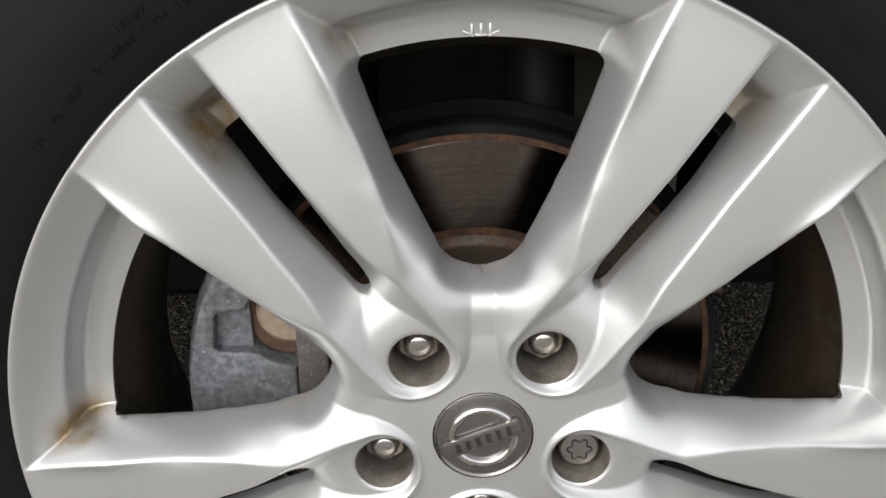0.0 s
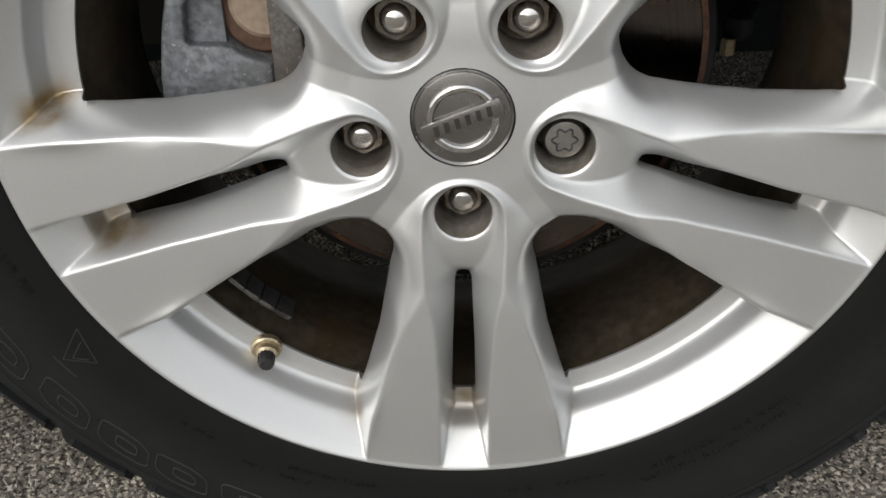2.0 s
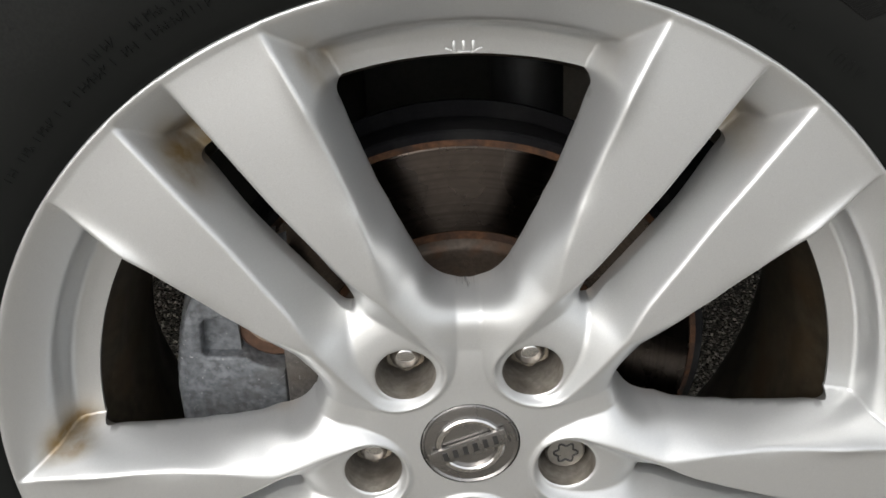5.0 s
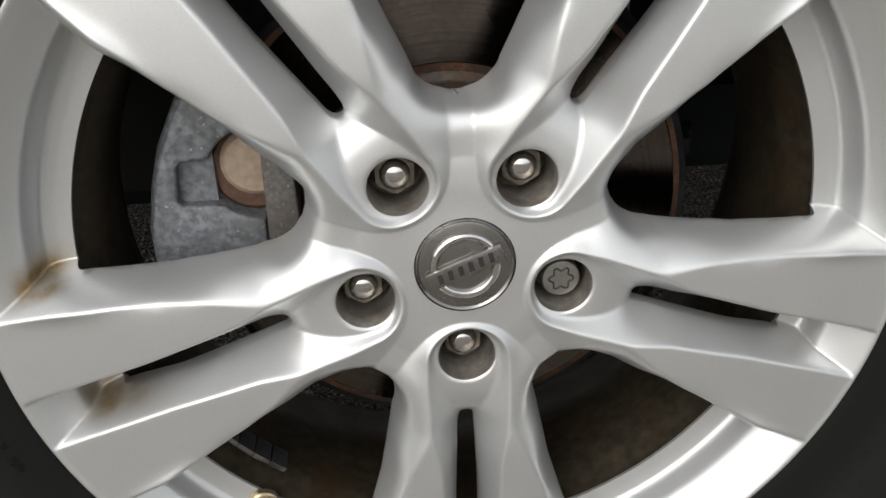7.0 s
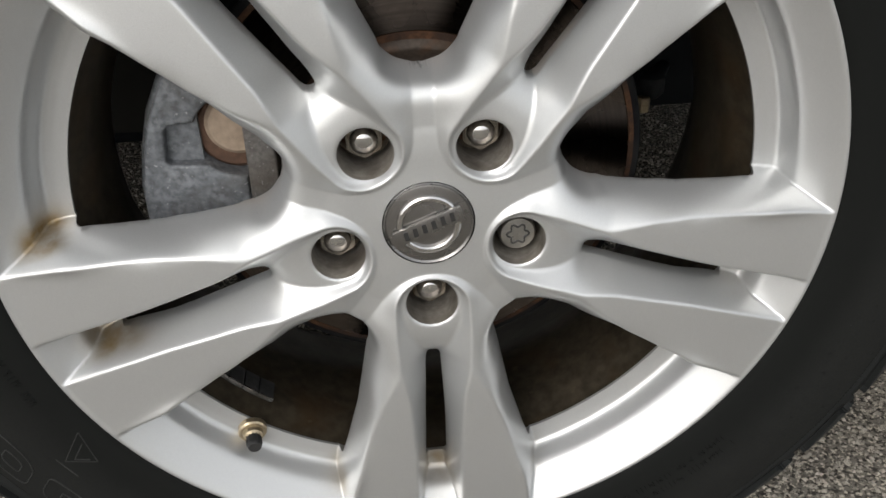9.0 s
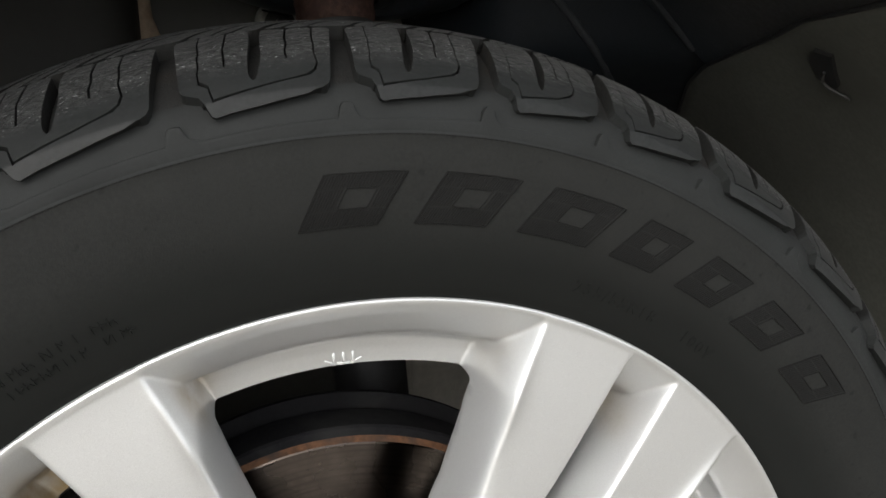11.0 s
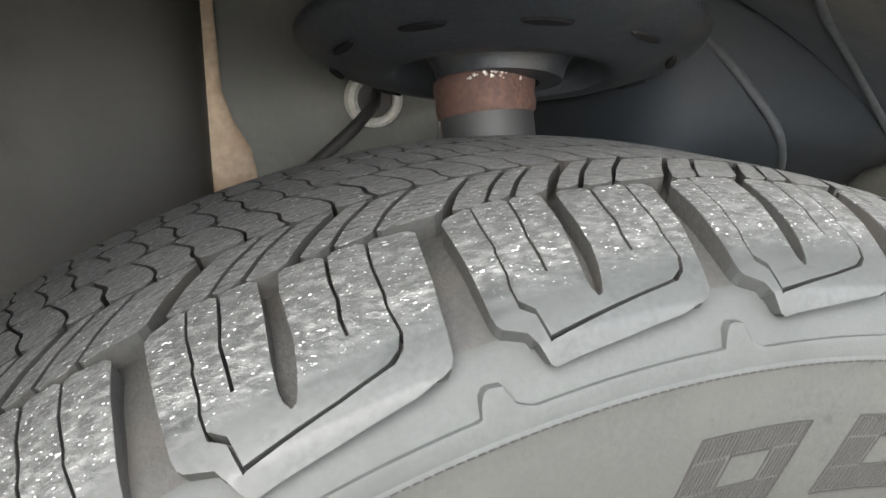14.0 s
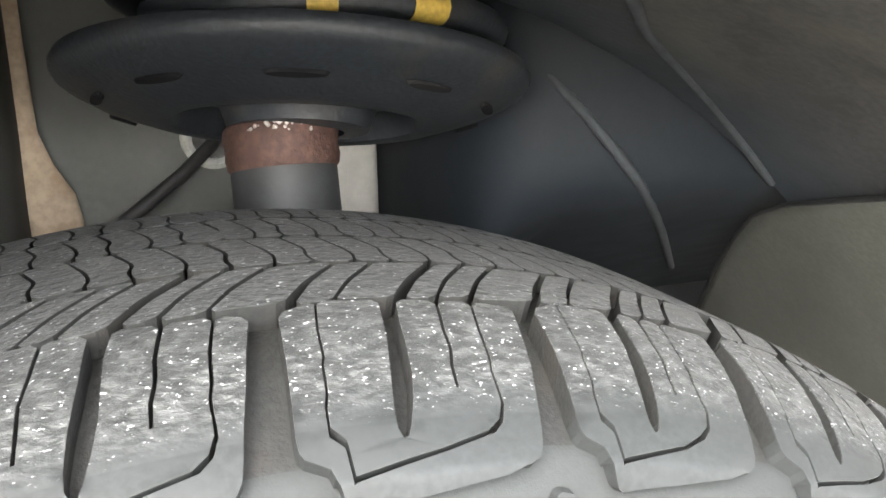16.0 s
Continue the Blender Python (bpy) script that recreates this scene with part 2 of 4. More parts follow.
M_STRUT = material("grey_strut_tube", (0.02652, 0.02808, 0.02964), 0.6, 0.2, spots=[(30.0, (0.02028, 0.02028, 0.02028), 0.45, 0.7)], grain=(200.0, 0.12))
M_BODYDARK = material("dull_body_metal", (0.01998, 0.01998, 0.01776), 0.6, spots=[(8.0, (0.0185, 0.0185, 0.01628), 0.4, 0.7)], grain=(200.0, 0.1))
M_GROMMET = material("pale_rubber_grommet", (0.39, 0.39, 0.3666), 0.7)
M_RIB = material("dusty_rib", (0.0216, 0.0258, 0.03), 0.8, grain=(200.0, 0.2))
M_CHIPS = material("stone_chip", (0.27, 0.245, 0.215), 0.85, grain=(40.0, 0.3), bump=(500.0, 0.3))


def vary_by_piece(m, dark, light):
    """Gives each loose piece of a mesh its own shade."""
    n, l = m.node_tree.nodes, m.node_tree.links
    geo, ramp = n.new("ShaderNodeNewGeometry"), n.new("ShaderNodeValToRGB")
    ramp.color_ramp.elements[0].color, ramp.color_ramp.elements[1].color = (*dark, 1), (*light, 1)
    l.new(geo.outputs["Random Per Island"], ramp.inputs["Fac"])
    l.new(ramp.outputs["Color"], n["Principled BSDF"].inputs["Base Color"])


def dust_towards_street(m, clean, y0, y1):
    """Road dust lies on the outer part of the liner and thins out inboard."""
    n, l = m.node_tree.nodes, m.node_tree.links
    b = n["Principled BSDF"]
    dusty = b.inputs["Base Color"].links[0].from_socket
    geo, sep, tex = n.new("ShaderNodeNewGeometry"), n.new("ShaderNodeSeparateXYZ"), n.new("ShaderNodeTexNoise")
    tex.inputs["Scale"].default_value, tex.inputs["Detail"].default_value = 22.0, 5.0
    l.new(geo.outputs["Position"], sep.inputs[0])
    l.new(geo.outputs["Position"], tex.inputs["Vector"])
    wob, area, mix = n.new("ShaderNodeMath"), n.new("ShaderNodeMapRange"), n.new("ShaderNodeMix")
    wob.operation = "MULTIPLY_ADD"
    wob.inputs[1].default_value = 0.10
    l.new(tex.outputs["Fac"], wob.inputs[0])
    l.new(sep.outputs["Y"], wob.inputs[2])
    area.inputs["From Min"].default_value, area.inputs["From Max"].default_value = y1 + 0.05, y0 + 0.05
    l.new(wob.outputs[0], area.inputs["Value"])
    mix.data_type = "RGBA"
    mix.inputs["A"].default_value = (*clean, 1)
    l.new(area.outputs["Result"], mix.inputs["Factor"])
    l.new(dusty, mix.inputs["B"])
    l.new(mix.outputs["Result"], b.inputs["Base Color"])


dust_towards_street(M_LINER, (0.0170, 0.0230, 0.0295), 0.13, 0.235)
vary_by_piece(M_CHIPS, (0.075, 0.068, 0.056), (0.40, 0.37, 0.315))


# ---- mesh helpers ----
def thing(name, place, label, category, group="", kind=""):
    e = new(name)
    e.location = place
    e.empty_display_size = 0.05
    return tagged(e, label, category, group, kind)


def under(ob, parent):
    """Parents ob, whose mesh is in world coordinates, under a thing or a part."""
    ob.parent = parent
    base = Matrix.Translation(parent.location) if parent.type == "EMPTY" else Matrix()
    ob.matrix_parent_inverse = base.inverted()
    return ob


def mesh_of(name, verts, faces, mat, smooth=True):
    me = bpy.data.meshes.new(name)
    me.from_pydata([tuple(map(float, v)) for v in verts], [], [tuple(map(int, q)) for q in faces])
    me.materials.append(mat)
    me.validate()
    me.shade_smooth() if smooth else me.shade_flat()
    return me


def part(name, verts, faces, mat, parent=None, label="", smooth=True):
    ob = new(name, mesh_of(name, verts, faces, mat, smooth))
    if parent:
        under(ob, parent)
    if label:
        ob["label"] = label
    return ob


def recalc(ob, sharp=None):
    """Outward normals; edges above an angle become sharp."""
    bm = bmesh.new()
    bm.from_mesh(ob.data)
    bmesh.ops.recalc_face_normals(bm, faces=bm.faces)
    bm.to_mesh(ob.data)
    bm.free()
    if sharp:
        ob.data.set_sharp_from_angle(angle=radians(sharp))
    return ob


def ring(name, profile, mat, parent, steps=192, label="", centre=(0, ZC), start=0.0, end=360.0, sharp=35):
    """A profile of (radius, y) in mm turned about the wheel's axis."""
    full = abs(end - start) >= 360
    n = steps if full else steps + 1
    prof = np.array(profile, float) / 1000
    a = np.radians(np.linspace(start, end, steps + 1)[:n])
    verts = [(centre[0] + r * math.cos(t), y, centre[1] + r * math.sin(t)) for t in a for r, y in prof]
    k = len(prof)
    faces = [(i * k + j, i * k + j + 1, (i + 1) % n * k + j + 1, (i + 1) % n * k + j)
             for i in range(n if full else n - 1) for j in range(k - 1)]
    ob = part(name, verts, faces, mat, parent, label)
    return recalc(ob, sharp)


def box(name, size, m, mat, parent=None, bevel=0.002, label="", segments=2):
    bm = bmesh.new()
    bmesh.ops.create_cube(bm, size=1.0, matrix=m @ Matrix.Diagonal((*size, 1)))
    if bevel:
        bmesh.ops.bevel(bm, geom=bm.edges[:], offset=bevel, segments=segments, affect="EDGES", profile=0.5)
    me = bpy.data.meshes.new(name)
    bm.to_mesh(me)
    bm.free()
    me.materials.append(mat)
    me.shade_smooth()
    me.set_sharp_from_angle(angle=radians(40))
    ob = new(name, me)
    if parent:
        under(ob, parent)
    if label:
        ob["label"] = label
    return ob


def lathe(name, profile, m, mat, parent=None, steps=48, label="", sharp=35):
    """A profile of (radius, height) in metres turned about the local z axis of m."""
    k = len(profile)
    verts = [m @ Vector((r * math.cos(2 * math.pi * i / steps), r * math.sin(2 * math.pi * i / steps), h)) for i in range(steps) for r, h in profile]
    faces = [(i * k + j, i * k + j + 1, (i + 1) % steps * k + j + 1, (i + 1) % steps * k + j) for i in range(steps) for j in range(k - 1)]
    return recalc(part(name, verts, faces, mat, parent, label), sharp)


def tube(name, points, radius, mat, parent=None, label="", sides=10):
    """A round bar along points."""
    pts = [Vector(p) for p in points]
    verts, faces = [], []
    for i, p in enumerate(pts):
        d = (pts[min(i + 1, len(pts) - 1)] - pts[max(i - 1, 0)]).normalized()
        q = d.to_track_quat("Z", "Y").to_matrix()
        verts += [p + q @ Vector((radius * math.cos(2 * math.pi * j / sides), radius * math.sin(2 * math.pi * j / sides), 0)) for j in range(sides)]
    for i in range(len(pts) - 1):
        faces += [(i * sides + j, i * sides + (j + 1) % sides, (i + 1) * sides + (j + 1) % sides, (i + 1) * sides + j) for j in range(sides)]
    faces += [tuple(range(sides))[::-1], tuple(range((len(pts) - 1) * sides, len(pts) * sides))]
    return recalc(part(name, verts, faces, mat, parent, label), 50)


FACING = Matrix(((1, 0, 0), (0, 0, -1), (0, 1, 0))).to_4x4()   # local z to world -y (towards the street)


def facing(x, y, z):
    return Matrix.Translation((x, y, z)) @ FACING


def polar(r, deg, y):
    return Vector((r * math.cos(radians(deg)), y, ZC + r * math.sin(radians(deg))))


# ---- ground ----
def ground():
    n = 60
    xs = np.sign(np.linspace(-1, 1, n)) * np.abs(np.linspace(-1, 1, n)) ** 5 * 400
    verts = [(x, y, 0.0) for y in xs for x in xs]
    faces = [(j * n + i, j * n + i + 1, (j + 1) * n + i + 1, (j + 1) * n + i) for j in range(n - 1) for i in range(n - 1)]
    ob = part("ground", verts, faces, M_GROUND)
    return tagged(ob, "coarse grey-beige asphalt with exposed stone chips", "ground", kind="structure")


ground()

# ---- the wheel ----
wheel = thing("alloy_wheel", (0, 0.105, 0), "silver five-twin-spoke alloy car wheel with a worn black tyre on asphalt", "wheel")


def soft(x, k):
    return k * np.logaddexp(0, x / k)


def soft_min(a, b, k):
    h = np.clip(0.5 + 0.5 * (b - a) / k, 0, 1)
    return b + (a - b) * h - k * h * (1 - h)


def step(x, a, b):
    t = np.clip((x - a) / (b - a), 0, 1)
    return t * t * (3 - 2 * t)


def curve(x, xs, ys, blur=3.0):
    """A smooth curve through a table."""
    g = np.arange(-40, 320, 0.5)
    k = np.exp(-0.5 * (np.arange(-40, 41) * 0.5 / blur) ** 2)
    f = np.interp(g, xs, ys)
    f = np.convolve(np.pad(f, 40, mode="edge"), k / k.sum(), "valid")
    return np.interp(x, g, f)


def spoke_coordinates(x, z):
    """Along and across the nearest twin spoke, and along and across the nearest window (mm)."""
    r, th = np.hypot(x, z), np.degrees(np.arctan2(z, x))
    a = np.radians((th - 126 + 36) % 72 - 36)
    b = np.radians((th - 90 + 36) % 72 - 36)
    return r, r * np.cos(a), np.abs(r * np.sin(a)), r * np.cos(b), np.abs(r * np.sin(b))


EDGE_R, EDGE_W = [88, 93, 98, 104, 110, 116, 122, 130], [4.27, 2.83, 4.27, 2.86, 0, 0.14, 1.03, 0]      # width of the wall round the window
EDGE_D = [0, -3.69, 4.76, 1.31, 4.79, 1.91, -1.18, -5.6, -13.31]      # set of the flank's lower edge along the window
RIDGE_U = [20, 46, 70, 90, 102, 115, 130, 150, 170, 187, 200, 230, 247]
RIDGE_V = [22, 22.5, 23.3, 22.8, 23.0, 29.5, 37, 44.5, 50, 54, 57.5, 63.3, 66.5]


def window_inside(r, uw, vw):
    """How far inside a window a point lies (mm, about); negative outside."""
    half = curve(uw, [97, 104, 111, 122, 148, 180, 199, 215], [20, 22.8, 25.8, 31, 43, 54.5, 60.5, 65.5], 1.2)
    w = step(uw, 97, 105)
    return (20.2 - (np.abs(np.minimum(uw - 107.3, 0)) ** 2.6 + vw ** 2.6 + 1e-9) ** (1 / 2.6)) * (1 - w) + 0.92 * (half - vw) * w


def face_depth(x, z):
    """How deep the wheel's face lies behind the flange's plane (mm)."""
    r, u, v, uw, vw = spoke_coordinates(x, z)
    top = curve(r, [26, 34, 45, 60, 80, 110, 150, 200, 238, 247], [4.0, 3.4, 2.0, 0.2, -2.7, -6.3, -5.0, -2.0, 1.0, 1.0], 6)
    slot_ridge = curve(u, [20, 46, 75, 90, 102, 109, 124, 137, 174, 247], [21.5, 22, 22.8, 22.2, 21.8, 20, 17.2, 16.6, 14.8, 15])
    slope = curve(r, [34, 45, 55, 65, 75, 85, 95, 105, 115, 130, 150, 190, 247], [0.9, 0.95, 1.0, 0.75, 0.56, 0.72, 1.05, 1.13, 1.24, 2.0, 3.1, 3.4, 3.3], 5)
    across = np.hypot(np.minimum(u - 57, 0) * 1.13, v)
    # the flanks of two spokes end at a flat strip along the window's axis
    strip = 6.3 + soft(vw - 6.3, 0.45)
    c36, s36 = math.cos(math.radians(36)), math.sin(math.radians(36))
    us, vs = uw * c36 + strip * s36, np.abs(uw * s36 - strip * c36)
    gap = np.hypot(np.minimum(us - 57, 0) * 1.13, vs) - curve(us, RIDGE_U, RIDGE_V)
    # outer flank of the ridge, down to the trough that runs between two spokes and over the window's sill
    reach = curve(r, [60, 100, 114, 130, 154, 188, 247], [18, 17.7, 16, 15, 9.7, 10, 10])
    crest = curve(r, [58, 72, 84, 96, 115, 140, 165], [1.0, 0.85, 0.6, 0.4, 0.4, 0.5, 0.62])
    g = soft(gap, curve(r, [60, 85, 105, 125, 160], [0.45, 0.6, 0.9, 0.7, 0.5], 4))
    drop = slope * (crest * g + (1 - crest) * np.minimum(g, reach * 1.5) ** 2 / reach)
    drop = soft_min(drop, curve(r, [24, 34, 45, 58, 70, 85, 100], [0.6, 2.0, 3.4, 6.0, 13.0, 30.0, 60.0], 3), 1.0)
    # steep wall round the window's inner end
    drop += curve(r, [82, 88, 94, 100, 112], [2.6, 3.2, 4.6, 5.6, 5.6], 1.5) * soft(window_inside(r, uw, vw) + curve(r, EDGE_R, EDGE_W, 5), 1.3) * (1 - step(r, 126, 140))
    drop += curve(r, [112, 126, 140, 150, 157, 172, 185, 195, 206], EDGE_D, 4) * np.exp(-(np.clip(-window_inside(r, uw, vw), 0, 60) / 9.0) ** 2)
    # inside the ridge: a floor round the nut that narrows to the slot, between two sloping sides
    inside = soft(slot_ridge - across, 0.5)
    floor_in = curve(u, [30, 50, 65, 75, 84, 92, 97, 104, 112], [4.6, 4.8, 6.0, 7.5, 9.9, 13.8, 18.0, 28.0, 40.0], 2.2)
    side = curve(u, [30, 52, 62, 72, 84, 97, 105, 112, 120, 155, 200, 247], [1.6, 1.6, 1.5, 1.15, 1.0, 1.05, 1.5, 1.9, 2.05, 2.75, 4.2, 4.2], 3.0)
    drop += np.minimum(soft_min(side * inside, floor_in, 2.2), 45)
    pocket = np.hypot(u - 56.5, v) - 16
    drop += 1.0 * np.exp(-np.clip(pocket, 0, 50) / 0.7)
    y = soft_min(top + np.minimum(drop, 48), curve(r, [50, 182, 196], [34.0, 34.0, 50.0]), 2.5)
    floor = curve(r, [190, 206, 214, 219.2, 221.3, 225.6, 228.0, 240, 245, 247], [38.2, 37.2, 36.2, 35.0, 32.6, 19.5, 16.6, 5.0, 0.9, 0.5], 0.6)
    return np.where(r > 195, soft_min(y, floor, 2.0), y)


def hole(x, z):
    """Positive inside the windows, the slots and the nut pockets (mm)."""
    r, u, v, uw, vw = spoke_coordinates(x, z)
    half = curve(uw, [87.2, 88, 89.5, 93, 97, 104, 111, 122, 148, 180, 199, 215], [0, 7, 12, 17, 20, 22.8, 25.8, 31, 43, 54.5, 60.5, 65.5], 1.2)
    win = soft_min(half - vw, 206.2 - r, 5.0)
    win = np.where(uw < 87.2, uw - 87.2, win)
    half = np.interp(u, [100, 100.4, 102, 105, 110, 117, 155, 203, 215], [0, 2.0, 3.7, 4.7, 5.0, 5.2, 6.7, 7.5, 7.7])
    slot = soft_min(half - v, 207 - r, 3.0)
    slot = np.where(u < 100, u - 100, slot)
    return np.maximum(np.maximum(win, slot), 16 - np.hypot(u - 56.5, v))


def alloy_rim():
    rs, n = np.linspace(27.2, 246.5, 250), 1440
    th = np.radians(np.arange(n) * 360 / n)
    x, z = rs[:, None] * np.cos(th), rs[:, None] * np.sin(th)
    h = hole(x, z)
    k = len(rs)
    idx = np.arange(k * n).reshape(k, n)
    nxt = np.roll(idx, -1, axis=1)
    quads = np.stack([idx[:-1], idx[1:], nxt[1:], nxt[:-1]], -1).reshape(-1, 4)
    keep = quads[h.ravel()[quads].mean(1) < 0]
    used = np.zeros(k * n, bool)
    edges = np.sort(np.concatenate([keep[:, [i, (i + 1) % 4]] for i in range(4)]), 1)
    key = edges[:, 0].astype(np.int64) * (k * n) + edges[:, 1]
    uniq, count = np.unique(key, return_counts=True)
    rim_edges = np.stack([uniq[count == 1] // (k * n), uniq[count == 1] % (k * n)], 1)
    inner = ~np.isin(rim_edges // n, [0, k - 1]).all(1)
    hole_edges = rim_edges[inner]
    vx, vz = x.ravel().copy(), z.ravel().copy()
    b = np.unique(hole_edges)
    for _ in range(6):
        hx, hz, e = vx[b], vz[b], 0.05
        d = hole(hx, hz)
        gx, gz = (hole(hx + e, hz) - d) / e, (hole(hx, hz + e) - d) / e
        g2 = np.maximum(gx * gx + gz * gz, 0.05)
        s = np.clip(d / g2, -1.2, 1.2)
        vx[b], vz[b] = hx - gx * s, hz - gz * s
    gnx, gnz = np.zeros(len(vx)), np.zeros(len(vx))
    gx, gz = hole(vx[b] + 0.3, vz[b]) - hole(vx[b] - 0.3, vz[b]), hole(vx[b], vz[b] + 0.3) - hole(vx[b], vz[b] - 0.3)
    gl = np.maximum(np.hypot(gx, gz), 1e-6)
    gnx[b], gnz[b] = gx / gl, gz / gl
    y = face_depth(vx, vz)
    verts = list(np.stack([vx, y, vz], 1))
    faces = keep.tolist()
    # walls of the openings
    back = {}
    r, u, v, uw, vw = spoke_coordinates(vx, vz)
    for i in b:
        pocket = math.hypot(u[i] - 56.5, v[i]) < 17.5
        side = abs(gnx[i] * vz[i] - gnz[i] * vx[i]) / r[i]          # 1 along the spokes, 0 at the ends of an opening
        side = float(step(side, 0.55, 0.9) * step(r[i], 92, 122))
        d = 42.0 if pocket else max(y[i] + (8.0 if u[i] > 60 and v[i] < 12 else 2.0 + 7.0 * side), 30.0 if v[i] < 12 else 36.0 + 2.0 * side)
        back[int(i)] = len(verts)
        under_cut = 0.0 if pocket else (0.04 if v[i] < 12 else 0.62 * side) * (d - y[i])
        verts.append(np.array([vx[i] - gnx[i] * under_cut, d, vz[i] - gnz[i] * under_cut]))
    dup = {int(i): int(i) for i in b}          # soft edges, but for the pockets and by the rim
    for i in b:
        if r[i] > 200 or math.hypot(u[i] - 56.5, v[i]) < 17.5:
            dup[int(i)] = len(verts)
            verts.append(verts[int(i)].copy())
    faces += [(dup[int(i)], dup[int(j)], back[int(j)], back[int(i)]) for i, j in hole_edges]
    # flange: over the lip and back to the tyre
    last = idx[-1]
    lip = [(247.2, 0.8), (247.6, 1.8), (247.4, 4.0), (246.0, 9.0)]
    prev = last
    for rr, yy in lip:
        cur = np.arange(len(verts), len(verts) + n)
        verts += [np.array([rr * math.cos(t), yy, rr * math.sin(t)]) for t in th]
        faces += [(int(prev[i]), int(cur[i]), int(cur[(i + 1) % n]), int(prev[(i + 1) % n])) for i in range(n)]
        prev = cur
    verts = np.array(verts) / 1000
    verts[:, 2] += ZC
    flat = np.unique(np.array([q for f in faces for q in f]))
    new_index = np.full(len(verts), -1)
    new_index[flat] = np.arange(len(flat))
    ob = part("alloy_rim", verts[flat], [[new_index[q] for q in f] for f in faces], M_ALLOY, wheel, "silver painted cast alloy rim with brown brake-dust stains")
    recalc(ob)
    # brake dust covers the bores of the nut pockets
    me = ob.data
    me.materials.append(M_POCKET)
    mid = np.empty(len(me.polygons) * 3)
    me.polygons.foreach_get("center", mid)
    mid = mid.reshape(-1, 3) * 1000
    _, pu, pv, _, _ = spoke_coordinates(mid[:, 0], mid[:, 2] - ZC * 1000)
    bore_wall = (np.hypot(pu - 56.5, pv) < 16.15) & (mid[:, 1] > 8)
    me.polygons.foreach_set("material_index", bore_wall.astype(np.int32))
    return ob


rim = alloy_rim()
ring("rim_barrel", [(206.6, 39), (205.5, 44), (200.5, 54), (198, 64), (198, 110), (203, 135), (217, 158), (221, 180), (226, 192), (229, 200), (233, 203), (238, 202)], M_BARREL, wheel, label="dark brown dusty inner rim barrel")
for k in range(5):
    lathe("nut_seat", [(0.0001, 0.0), (0.0125, 0.0), (0.0165, 0.001)], facing(*polar(0.0565, 126 + 72 * k, 0.041)), M_BARREL, wheel)


def lug_nut(angle, lock):
    """A chrome acorn nut on a hexagon, or a round locking nut with a scalloped groove."""
    c = polar(0.05715, angle, 0.0)
    if lock:
        nut = lathe("lug_nut", [(0.0112, -0.042), (0.0112, -0.0175), (0.0102, -0.0160), (0.0078, -0.0157), (0.0001, -0.0157)], facing(*c), M_LOCK, wheel, label="round grey locking wheel nut with a scalloped key groove")
        pts = []
        for i in range(73):
            a = 2 * math.pi * i / 72
            r = 0.0058 + 0.0011 * math.cos(6 * a)
            pts.append((c.x + r * math.cos(a), 0.0156, c.z + r * math.sin(a)))
        tube("key_groove", pts, 0.0006, M_BLACK, nut, sides=6)
        return
    nut = lathe("lug_nut", [(0.0088, -0.034), (0.0088, -0.0300), (0.0084, -0.0260), (0.0078, -0.0232), (0.0060, -0.0212), (0.0050, -0.0206), (0.0001, -0.0203)], facing(*c), M_CHROME, wheel, steps=48, label="chrome acorn wheel nut")
    bm = bmesh.new()
    bmesh.ops.create_cone(bm, cap_ends=True, segments=6, radius1=0.0118, radius2=0.0118, depth=0.016, matrix=facing(c.x, 0.0335, c.z))
    bmesh.ops.bevel(bm, geom=bm.edges[:], offset=0.0008, segments=2, affect="EDGES")
    me = bpy.data.meshes.new("hexagon")
    bm.to_mesh(me)
    bm.free()
    me.materials.append(M_NUT)
    under(new("hexagon", me), nut)
    lathe("washer", [(0.0140, -0.0415), (0.0140, -0.0400), (0.0122, -0.0392)], facing(*c), M_RUST, nut)


for k in range(5):
    lug_nut(126 + 72 * k, (126 + 72 * k) % 360 == 342)

cap = lathe("centre_cap", [(0.0266, -0.012), (0.0266, -0.0050), (0.0260, -0.0042), (0.0254, -0.0046), (0.0248, -0.0052), (0.0240, -0.0049), (0.0001, -0.0046)], facing(0, 0, ZC), M_CAP, wheel, steps=96, label="round grey centre cap with a chrome ring badge")
ring("cap_gap", [(27.6, 6.2), (26.4, 9.0)], M_BLACK, wheel, 96)


def badge():
    """A chrome ring crossed by a tilted bar; its lettering is plain dark bars."""
    lathe("badge_ring", [(0.0148, -0.0048), (0.0150, -0.0034), (0.0158, -0.0026), (0.0176, -0.0024), (0.0186, -0.0032), (0.0190, -0.0048)], facing(0, 0, ZC), M_CHROME, cap, 96, "polished chrome ring")
    tilt = pose(0, 0, ZC, 0, -21.5, 0)
    box("badge_bar", (0.043, 0.0028, 0.0098), tilt @ Matrix.Translation((0, 0.0028, 0)), M_CAP, cap, 0.0006, "brushed grey badge bar")
    for i in range(6):
        box("letter_bar", (0.0026, 0.0006, 0.0056), tilt @ Matrix.Translation((-0.0145 + 0.0058 * i, 0.0013, 0)) @ pose(0, 0, 0, 0, 8, 0), M_BLACK, cap, 0.0, "dark letter bar")


badge()


